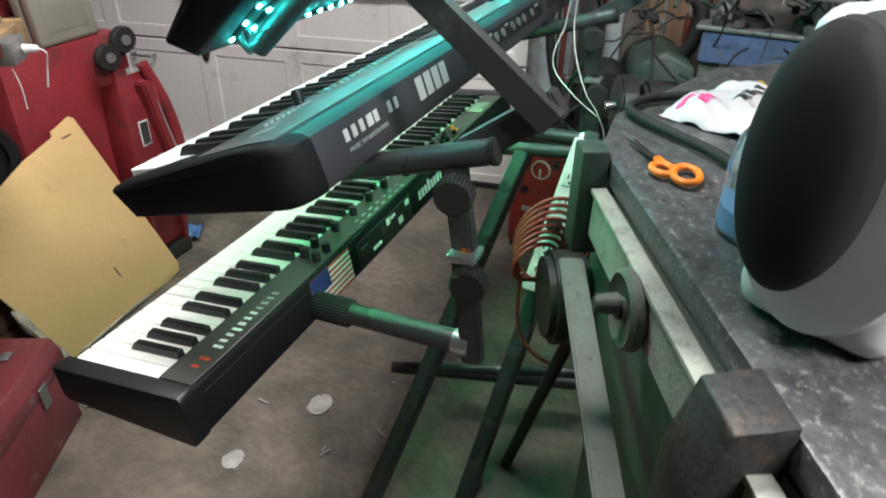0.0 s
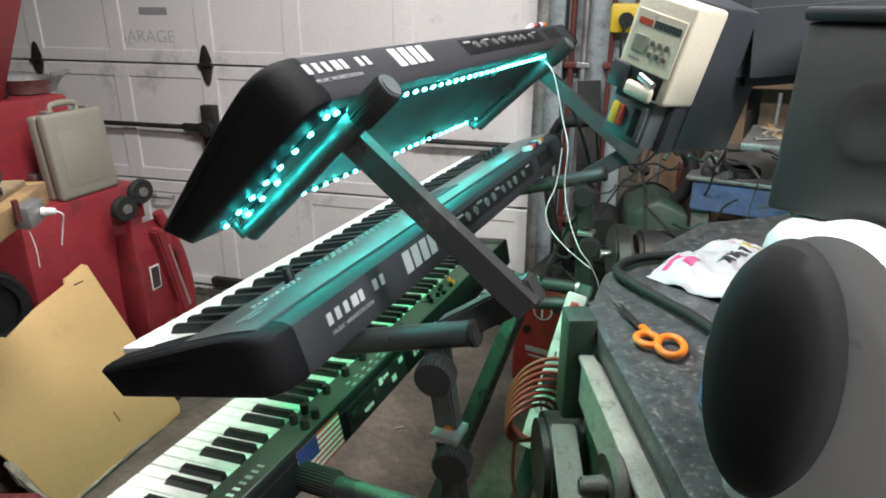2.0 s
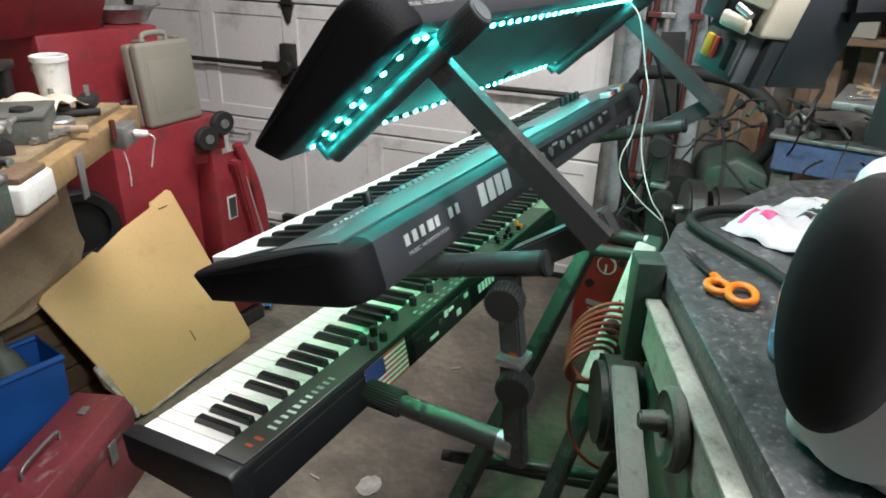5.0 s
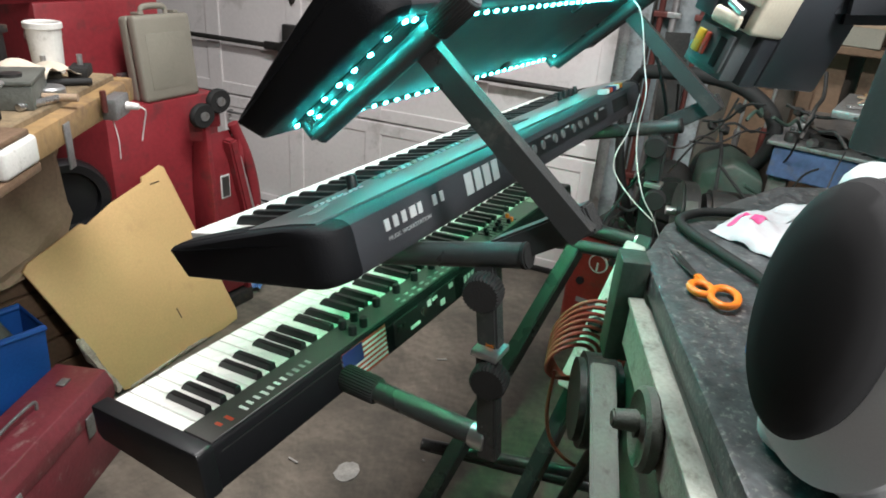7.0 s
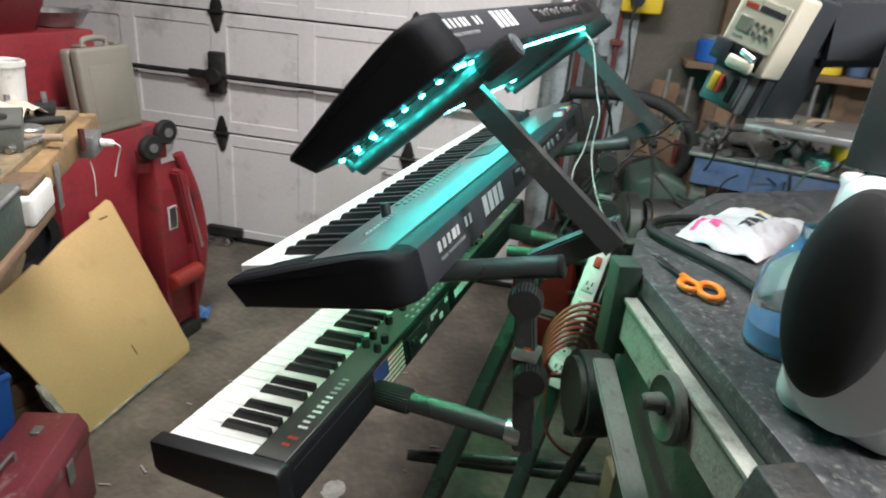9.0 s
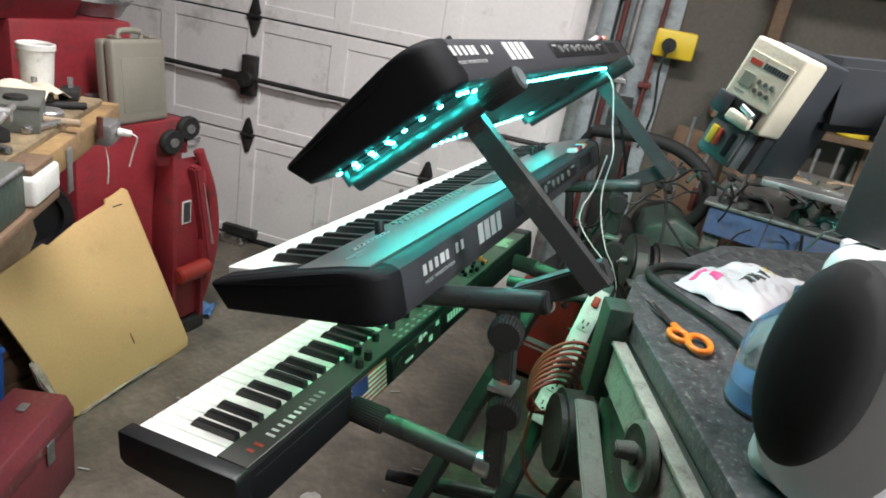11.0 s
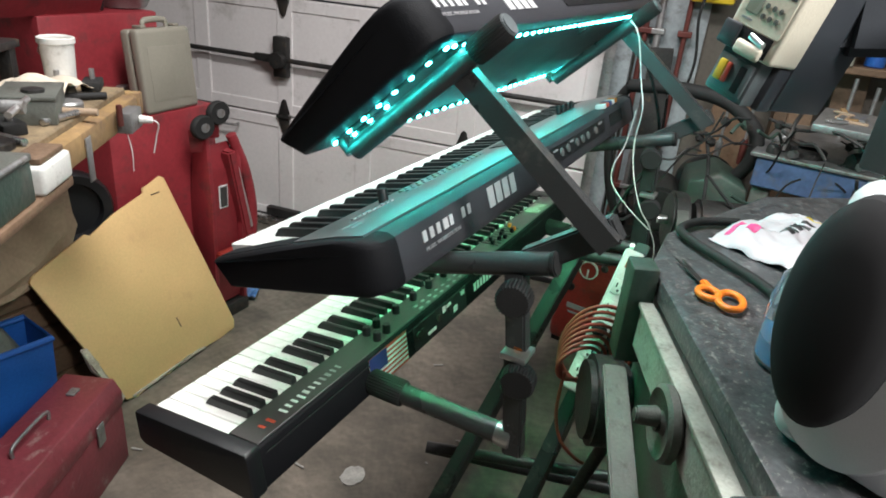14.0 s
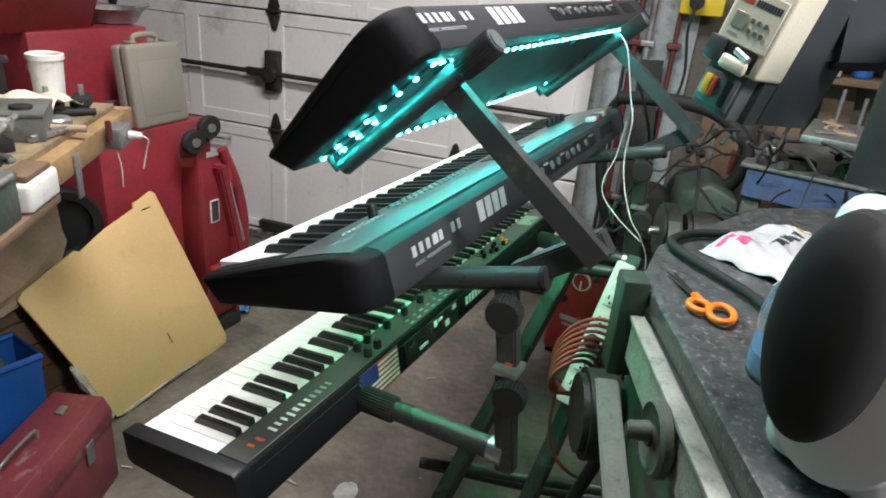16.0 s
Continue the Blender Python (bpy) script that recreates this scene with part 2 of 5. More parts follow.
def prism(profile, x0, x1, bevel=0.0, seg=2, bm=None, m=None):
    """A side profile of (y, z) points, drawn out along x."""
    own = bmesh.new()
    a = [own.verts.new((x0, y, z)) for y, z in profile]
    b = [own.verts.new((x1, y, z)) for y, z in profile]
    own.faces.new(a), own.faces.new(b[::-1])
    for i in range(len(a)):
        j = (i + 1) % len(a)
        own.faces.new((a[j], a[i], b[i], b[j]))
    bmesh.ops.recalc_face_normals(own, faces=own.faces)
    if bevel:
        bmesh.ops.bevel(own, geom=list(own.edges), offset=bevel, segments=seg, affect="EDGES", profile=0.5)
    return merge(own, bm, m)


def slab(outline, z0, z1, bevel=0.0, bm=None, m=None):
    """An outline of (x, y) points, drawn up from z0 to z1."""
    t = Matrix(((0, 1, 0, 0), (0, 0, 1, 0), (1, 0, 0, 0), (0, 0, 0, 1)))
    return prism(outline, z0, z1, bevel, 2, bm, (m or Matrix()) @ t)


def along(p, q):
    d = Vector(q) - Vector(p)
    return Matrix.Translation(p) @ d.to_track_quat("Z", "Y").to_matrix().to_4x4(), d.length


def rod(p, q, r, r2=None, sides=20, bevel=0.0, bm=None):
    """A round bar from p to q."""
    m, h = along(p, q)
    own = bmesh.new()
    bmesh.ops.create_cone(own, cap_ends=True, segments=sides, radius1=r, radius2=r if r2 is None else r2, depth=h, matrix=m @ Matrix.Translation((0, 0, h / 2)))
    if bevel:
        caps = [e for f in own.faces if len(f.verts) > 4 for e in f.edges]
        bmesh.ops.bevel(own, geom=list(set(caps)), offset=bevel, segments=2, affect="EDGES")
    return merge(own, bm)


def beam(p, q, w, h, up=(0, 0, 1), bevel=0.003, wall=0.0, bm=None):
    """A square tube from p to q, w across and h in the direction nearest to up; wall > 0 leaves its ends open."""
    p, q = Vector(p), Vector(q)
    z = (q - p).normalized()
    x = Vector(up).cross(z).normalized()
    y = z.cross(x)
    m = Matrix((x, y, z)).transposed().to_4x4()
    m.translation = p
    length = (q - p).length
    own = box(-w / 2, w / 2, -h / 2, h / 2, 0, length)
    if wall:
        ends = [f for f in own.faces if abs(f.normal.z) > 0.9]
        bmesh.ops.inset_individual(own, faces=ends, thickness=wall)
        for f in ends:
            bmesh.ops.translate(own, verts=f.verts, vec=(0, 0, -0.04 if f.calc_center_median().z > length / 2 else 0.04))
    elif bevel:
        bmesh.ops.bevel(own, geom=list(own.edges), offset=bevel, segments=2, affect="EDGES")
    return merge(own, bm, m)


def pipe(points, r, sides=10, closed=False, smooth_steps=6):
    """A cable or bent tube through points, as a mesh."""
    pts = [Vector(p) for p in points]
    path = []
    n = len(pts)
    for i in range(n if closed else n - 1):
        p0, p1, p2, p3 = (pts[(i - 1) % n], pts[i], pts[(i + 1) % n], pts[(i + 2) % n]) if closed else (pts[max(i - 1, 0)], pts[i], pts[i + 1], pts[min(i + 2, n - 1)])
        for k in range(smooth_steps):
            t = k / smooth_steps
            path.append(0.5 * ((2 * p1) + (p2 - p0) * t + (2 * p0 - 5 * p1 + 4 * p2 - p3) * t * t + (3 * p1 - p0 - 3 * p2 + p3) * t ** 3))
    if not closed:
        path.append(pts[-1])
    bm = bmesh.new()
    rings, side = [], Vector((0.31, 0.17, 0.93))
    for i, p in enumerate(path):
        a, b = (path[i - 1] if i or closed else p), (path[(i + 1) % len(path)] if i < len(path) - 1 or closed else p)
        d = (b - a).normalized()
        side = (side - d * side.dot(d)).normalized()
        up = d.cross(side)
        rings.append([bm.verts.new(p + r * (math.cos(k * math.tau / sides) * side + math.sin(k * math.tau / sides) * up)) for k in range(sides)])
    for i in range(len(rings) if closed else len(rings) - 1):
        a, b = rings[i], rings[(i + 1) % len(rings)]
        for k in range(sides):
            bm.faces.new((a[k], a[(k + 1) % sides], b[(k + 1) % sides], b[k]))
    if not closed:
        bm.faces.new(rings[0][::-1]), bm.faces.new(rings[-1])
    return bm


def lathe(profile, m=None, sides=32, bm=None):
    """A profile of (radius, height) points turned round z."""
    own = bmesh.new()
    rings = [[own.verts.new((r * math.cos(k * math.tau / sides), r * math.sin(k * math.tau / sides), z)) for k in range(sides)] for r, z in profile]
    for a, b in zip(rings, rings[1:]):
        for k in range(sides):
            own.faces.new((a[k], a[(k + 1) % sides], b[(k + 1) % sides], b[k]))
    own.faces.new(rings[0][::-1]), own.faces.new(rings[-1])
    return merge(own, bm, m)


def letters(name, text, size, m, material, parent, width=0.0, label="", thin=0.0):
    """Writing in the built-in font, a thin raised print; m puts its lower left corner, x along the line."""
    c = bpy.data.curves.new("line", "FONT")
    c.body, c.size, c.extrude, c.offset = text, size, 0.0004, -thin
    ob = bpy.data.objects.new("line", c)
    me = bpy.data.meshes.new_from_object(ob)
    bpy.data.objects.remove(ob)
    wide = max(v.co.x for v in me.vertices)
    me.transform(m @ Matrix.Diagonal((width / wide if width else 1, 1, 1, 1)))
    return part(name, me, material, parent, label, smooth=False)


def jitter(bm, amount, scale, seed=0):
    for v in bm.verts:
        v.co += Vector(noise.noise_vector(v.co * scale + Vector((seed, seed * 2.3, 0)))) * amount
    return bm


def grid(w, h, nx, ny):
    bm = bmesh.new()
    bmesh.ops.create_grid(bm, x_segments=nx, y_segments=ny, size=0.5, matrix=Matrix.Diagonal((w, h, 1, 1)))
    return bm


# ---- the room ----
DOOR = pose(2.11, 0.0, 0.0, 0, 0, 98)  # x runs along the door wall to the left, y into the room

ground = grid(9, 9, 60, 60)
jitter(ground, 0.0015, 3.0)
setting("floor", ground, M["concrete"], "stained grey concrete garage floor with paint drips", "floor", pose(-0.2, 0.2, 0, 0, 0, 8), smooth=True)
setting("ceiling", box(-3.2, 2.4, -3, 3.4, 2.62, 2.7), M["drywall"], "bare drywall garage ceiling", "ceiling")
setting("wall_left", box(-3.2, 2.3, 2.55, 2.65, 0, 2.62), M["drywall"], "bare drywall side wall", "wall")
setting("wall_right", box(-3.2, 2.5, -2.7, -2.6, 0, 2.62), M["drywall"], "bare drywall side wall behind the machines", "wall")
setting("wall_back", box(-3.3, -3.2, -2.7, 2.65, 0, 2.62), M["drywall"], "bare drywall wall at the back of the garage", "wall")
front = box(-3.0, -0.06, -0.14, -0.03, 0, 2.62)
box(2.62, 3.0, -0.14, -0.03, 0, 2.62, bm=front)
box(-0.06, 2.62, -0.14, -0.03, 2.16, 2.62, bm=front)
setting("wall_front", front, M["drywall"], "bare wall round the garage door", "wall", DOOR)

# sectional garage door: four rows, hinges on the joints
door = thing("door_1", DOOR, "white sectional garage door, closed, with black strap hinges", "garage door", kind="structure")
STILE = [-0.05, 0.03, 0.46, 0.54, 0.94, 1.02, 1.35, 1.43, 1.80, 1.88, 2.24, 2.32, 2.55, 2.61]
for row in range(4):
    z0, z1 = row * 0.533 + 0.004, row * 0.533 + 0.529
    bm = box(-0.05, 2.61, -0.03, 0.0, z0, z1, bevel=0.004, seg=1)
    for a, b in zip(STILE[::2], STILE[1::2]):
        box(a, b, -0.004, 0.007, z0 + 0.002, z1 - 0.002, bevel=0.004, seg=2, bm=bm)
    box(-0.05, 2.61, -0.004, 0.006, z0 + 0.001, z0 + 0.055, bevel=0.004, seg=2, bm=bm)
    box(-0.05, 2.61, -0.004, 0.006, z1 - 0.055, z1 - 0.001, bevel=0.004, seg=2, bm=bm)
    part("door_panel", bm, M["door_white"], door, smooth=False)
for u in (0.5, 1.39, 2.28):
    for row in (1, 2, 3):
        z = row * 0.533
        bm = slab([(-0.008, 0.0), (-0.030, 0.018), (-0.012, 0.075), (0.0, 0.085), (0.012, 0.075), (0.030, 0.018), (0.030, -0.018), (0.012, -0.075), (0.0, -0.085), (-0.012, -0.075), (-0.030, -0.018)], 0, 0.005, 0.001, m=Matrix(((1, 0, 0, 0), (0, 0, 1, 0.013), (0, 1, 0, 0), (0, 0, 0, 1))))
        rod((-0.035, 0.02, 0), (0.035, 0.02, 0), 0.009, sides=12, bm=bm)
        part("hinge", bm, M["dark_iron"], door, "black strap hinge", m=pose(u, 0, z))
bar = rod((-0.03, 0.045, 0.80), (2.6, 0.045, 0.80), 0.011, sides=12)
part("lock_bar", bar, M["dark_iron"], door, "dark steel lock bar across the door")
lock = box(1.355, 1.425, 0.010, 0.05, 0.72, 0.90, bevel=0.006)
rod((1.39, 0.03, 0.80), (1.39, 0.085, 0.80), 0.035, sides=18, bm=lock)
box(1.40, 1.52, 0.035, 0.055, 0.782, 0.818, bevel=0.005, bm=lock)
part("lock_box", lock, M["dark_iron"], door, "dark steel lock with a guide for the bar")
for u in (0.55, 1.7):
    h = pipe([(u - 0.05, 0.012, 0.46), (u - 0.045, 0.045, 0.46), (u + 0.045, 0.045, 0.46), (u + 0.05, 0.012, 0.46)], 0.006)
    part("lift_handle", h, M["steel"], door, "steel lift handle")
part("bottom_bracket", box(1.30, 1.48, 0.012, 0.05, 0.03, 0.075, bevel=0.006), M["dark_iron"], door, "dark foot bracket")
seal = box(-0.05, 2.61, -0.03, 0.02, -0.005, 0.022, bevel=0.006)
part("bottom_seal", seal, M["rubber"], door, "black rubber seal along the foot")
note = new("door_note")
note.parent, note.matrix_local = door, pose(0, 0.0015, 0)
tagged(note, "faint pencil writing on the door panel")
W = Matrix(((-1, 0, 0, 0), (0, 0, 1, 0), (0, 1, 0, 0), (0, 0, 0, 1)))
letters("writing", "GARAGE", 0.075, pose(1.84, 0, 1.155) @ W, M["print_grey"], note, width=0.30, thin=0.0022)
part("writing_bar", box(1.56, 1.70, 0.0, 0.0006, 1.27, 1.30), M["print_grey"], note)
foil = jitter(box(1.34, 1.84, 0.03, 0.10, 0.0, 0.035, bevel=0.01), 0.02, 30)
setting("foil_strip", foil, M["foil"], "crumpled foil strip lying along the foot of the door", "foil", DOOR, kind="")
setting("trim", slab([(-0.13, -0.03), (-0.055, -0.03), (-0.055, 0.035), (-0.13, 0.035)], 0, 2.16, 0.004), M["wall_paint"], "grey-blue painted door jamb", "jamb", DOOR)
track = box(-0.055, -0.035, 0.03, 0.09, 0.02, 2.2)
box(-0.075, -0.035, 0.086, 0.09, 0.02, 2.2, bm=track)
setting("door_track", track, M["steel"], "galvanised steel door track", "track", DOOR)

# wall to the right of the door, with pipes and hung tools
panel = box(-0.37, -0.14, -0.03, -0.012, 0.0, 1.55, bevel=0.003)
setting("wall_panel", panel, M["wall_paint"], "grey-blue painted sheet beside the door", "wall panel", DOOR)
for u in (-0.66, -1.10, -1.55, -2.0):
    setting("wall_stud", box(u, u - 0.045, -0.03, 0.06, 0, 2.6, bevel=0.003), M["dark_wood"], "bare wooden wall stud", "stud", DOOR)
for u, r, name in ((-0.16, 0.011, "copper"), (-0.205, 0.013, "steel"), (-0.30, 0.009, "copper")):
    bm = rod((u, 0.02, 0.05), (u, 0.02, 2.55), r, sides=12)
    for z in (0.5, 1.1, 1.7):
        box(u - 0.025, u + 0.025, -0.012, 0.036, z, z + 0.02, bevel=0.003, bm=bm)
    setting("conduit", bm, M[name], "wall pipe with clips running up beside the door", "pipe", DOOR)
for z, d in ((1.06, 0.16), (1.62, 0.25)):
    setting("wall_shelf", box(-1.95, -0.55, -0.02, d, z, z + 0.025, bevel=0.004), M["dark_wood"], "dark wooden wall shelf", "shelf", DOOR)
cb = thing("junction_box", DOOR @ pose(-0.12, -0.01, 1.42), "grey steel junction box on the wall", "box")
part("case", box(-0.045, 0.045, 0, 0.045, 0, 0.11, bevel=0.006), M["steel"], cb)
part("cover", box(-0.04, 0.04, 0.0455, 0.049, 0.006, 0.104, bevel=0.001), M["bright_steel"], cb, "bright cover plate")
part("socket", rod((0, 0.049, 0.055), (0, 0.054, 0.055), 0.022), M["white_plastic"], cb, "white socket face")
yl = thing("yellow_cord_reel", DOOR @ pose(-0.365, 0.045, 1.225), "yellow plastic cord holder hung on the wall", "cord holder")
part("plate", box(-0.075, 0.075, -0.01, 0.02, 0, 0.10, bevel=0.012), M["yellow"], yl)
part("socket", rod((0.02, 0.02, 0.045), (0.02, 0.05, 0.045), 0.026), M["black_plastic"], yl, "black socket")
part("cord", pipe([(0.02, 0.05, 0.04), (0.03, 0.07, -0.05), (0.01, 0.05, -0.2), (0.03, 0.05, -0.34)], 0.005), M["rubber"], yl, "hanging black cord")

# ---- keyboards: x along the keys, y from front (0) to rear (minus), z off the keybed ----
PITCH = 0.0235


def key_meshes(length, black_from):
    w = box(0.0006, PITCH - 0.0006, -length, 0, -0.018, 0, bevel=0.0014, seg=1)
    b = bmesh.new()
    vs = [b.verts.new(c) for c in ((-0.0062, -length, 0), (0.0062, -length, 0), (0.0062, -black_from, 0), (-0.0062, -black_from, 0),
                                   (-0.0048, -length, 0.0115), (0.0048, -length, 0.0115), (0.0045, -black_from - 0.008, 0.0115), (-0.0045, -black_from - 0.008, 0.0115))]
    for f in ((0, 1, 2, 3), (4, 7, 6, 5), (0, 4, 5, 1), (1, 5, 6, 2), (2, 6, 7, 3), (3, 7, 4, 0)):
        b.faces.new([vs[i] for i in f])
    bmesh.ops.bevel(b, geom=[e for e in b.edges if all(v.co.z > 0.01 for v in e.verts)], offset=0.001, segments=1, affect="EDGES")
    wm, bk = finish(w), finish(b)
    wm.materials.append(M["white_key"]), bk.materials.append(M["black_key"])
    return wm, bk


def add_keys(parent, x0, y0, z0, length, black_from, whites=52):
    wm, bk = key_meshes(length, black_from)
    for i in range(whites):
        part("white_key", wm, None, parent, m=pose(x0 + i * PITCH, y0, z0))
        shift = {1: -0.003, 2: 0.0, 3: 0.003, 5: -0.002, 6: 0.002}.get(i % 7)
        if shift is not None and i < whites - 1:
            part("black_key", bk, None, parent, m=pose(x0 + (i + 1) * PITCH + shift, y0, z0))


def knob(parent, x, y, z, r=0.0075, h=0.016, material=None, label=""):
    bm = lathe([(r, 0), (r, h * 0.8), (r * 0.8, h), (0.0005, h)], pose(x, y, z), 16)
    return part("knob", bm, material or M["black_plastic"], parent, label)


def lower_keyboard():
    k = thing("stage_piano", pose(0.012, -0.002, 0.682, -5.5), "slim black stage piano with white keys on the lowest tier", "keyboard")
    X0, X1 = -0.036, 1.262
    rear = prism([(-0.142, 0.001), (-0.196, 0.001), (-0.199, -0.003), (-0.205, -0.064), (-0.200, -0.070), (-0.142, -0.066)], X0, X1, 0.0015, 1)
    part("body", rear, M["soft_black"], k, "black body with a slanted rear")
    part("keybed", prism([(0.006, -0.020), (-0.1425, -0.020), (-0.1425, -0.066), (0.0, -0.048), (0.006, -0.042)], X0 + 0.004, X1 - 0.004, 0.001, 1), M["soft_black"], k)
    for a, b in ((X0 - 0.001, -0.010), (1.2145, X1 + 0.001)):
        part("end_cheek", prism([(0.010, 0.004), (-0.198, 0.004), (-0.201, -0.003), (-0.207, -0.066), (-0.201, -0.072), (0.0, -0.050), (0.010, -0.042)], a, b, 0.003, 2), M["black_plastic"], k, "black plastic end cheek")
    part("control_panel", box(-0.009, 1.213, -0.195, -0.1435, 0.001, 0.0035, bevel=0.0008, seg=1), M["numa_panel"], k, "dark control panel")
    add_keys(k, -0.009, 0.0, 0.0, 0.141, 0.060)
    for x, y in ((0.336, -0.156), (0.328, -0.182), (0.304, -0.157), (0.297, -0.183), (0.398, -0.158), (0.461, -0.158), (0.522, -0.158), (0.585, -0.158), (0.65, -0.175)):
        knob(k, x, y, 0.0035, label="black knob with a red cap" if x < 0.4 else "")
    for i in range(9):
        x = 0.80 + i * 0.016
        s = box(x - 0.002, x + 0.002, -0.188, -0.150, 0.0035, 0.0045)
        part("slider_slot", s, M["black_plastic"], k)
        part("slider", box(x - 0.004, x + 0.004, -0.178 + 0.012 * math.sin(i * 1.7), -0.170 + 0.012 * math.sin(i * 1.7), 0.004, 0.014, bevel=0.001, seg=1), M["orange"] if i > 6 else M["soft_black"], k)
    for i in range(14):
        x, y = 0.43 + (i % 7) * 0.027, -0.175 - 0.012 * (i // 7)
        part("button", box(x, x + 0.012, y - 0.005, y, 0.0035, 0.0055, bevel=0.0008, seg=1), M["print_grey"], k)
    part("display", box(1.06, 1.14, -0.188, -0.150, 0.0035, 0.0052, bevel=0.001, seg=1), M["lcd"], k, "pale display window")
    # maker's word on the panel, as bars
    holder = new("panel_word")
    holder.parent = k
    tagged(holder, "grey and red maker's word across the panel")
    for i, (x, w, h, c) in enumerate([(0.196 - 0.0132 * j, 0.0095 if j not in (2, 6) else 0.0125, 0.0145 if j not in (7, 10) else 0.019, "print_grey" if j < 4 else "print_white") for j in range(11)] + [(0.038, 0.011, 0.019, "print_red"), (0.022, 0.010, 0.014, "print_red")]):
        ring = box(x - w * 0.26, x + w * 0.26, -0.169 - h * 0.8, -0.169, 0.0034, 0.0040)
        part("bar", ring, M[c], holder, smooth=False)
    # rear side: flag sticker, sockets and labels
    R = pose(0, -0.1992, -0.003, -5.6)
    st = new("flag_sticker")
    st.parent, st.matrix_local = k, R
    tagged(st, "striped red, white and blue flag sticker")
    for i in range(13):
        part("stripe", box(0.245, 0.362, -0.0010, 0.0, -0.0605 + i * 0.0045, -0.0560 + i * 0.0045), M["print_red"] if i % 2 == 0 else M["print_white"], st, smooth=False)
    part("canton", box(0.245, 0.297, -0.0016, -0.0008, -0.0335, -0.002), M["print_blue"], st, smooth=False)
    part("socket_plate", box(0.385, 0.60, -0.002, 0.0, -0.058, -0.010, bevel=0.0008, seg=1), M["black_plastic"], k, m=R)
    for x0, x1, z0, z1 in ((0.435, 0.465, -0.047, -0.041), (0.495, 0.507, -0.028, -0.016), (0.512, 0.530, -0.024, -0.018), (0.540, 0.556, -0.046, -0.034), (0.575, 0.590, -0.024, -0.015)):
        part("label", box(x0, x1, -0.0035, -0.002, z0, z1), M["print_white"], k, "white socket label", smooth=False, m=R)
    for x in (0.40, 0.415, 0.48, 0.525):
        part("socket", rod((x, -0.0055, -0.03), (x, -0.002, -0.03), 0.0075, sides=14), M["dark_iron"], k, m=R)
    word = new("rear_word")
    word.parent, word.matrix_local = k, R
    tagged(word, "pale maker's word on the rear")
    for i in range(11):
        x = 0.64 + i * 0.0155
        part("bar", box(x, x + 0.0105, -0.0008, 0, -0.042, -0.024 if i not in (3, 7) else -0.018), M["print_white"], word, smooth=False)
    part("groove", box(0.0, 1.22, -0.0008, 0, -0.0125, -0.0105), M["rubber"], k, m=R)
    return k


def loft(sections, bm=None):
    """A skin through profiles of equally many (y, z) points, each at its own x."""
    own = bmesh.new()
    rings = [[own.verts.new((x, y, z)) for y, z in prof] for x, prof in sections]
    for a, b in zip(rings, rings[1:]):
        for k in range(len(a)):
            own.faces.new((a[k], a[(k + 1) % len(a)], b[(k + 1) % len(a)], b[k]))
    own.faces.new(rings[0][::-1]), own.faces.new(rings[-1])
    return merge(own, bm)


def end_cap(side, length, far):
    """A keyboard end with a broad rounded rear corner in plan and softened edges."""
    r, rows = 0.040, []
    for k in range(9):
        x = r * (1 - math.cos(k * math.pi / 16)) if k else 0.0
        back = r - math.sqrt(max(r * r - (r - x) ** 2, 0.0))
        soft = 0.004 * max(0.0, 1 - x / 0.004)
        cy, cz = -0.12, 0.036
        prof = []
        for y, z in side:
            yy = y + back * min(1.0, max(0.0, (-y - 0.17) / 0.06))
            prof.append((yy + (soft if y < cy else -soft), z + (soft if z < cz else -soft)))
        rows.append((x, prof))
    rows.append((r + 0.006, list(side)))
    if far:
        rows = [(length - x, prof) for x, prof in rows][::-1]
    return loft(rows)


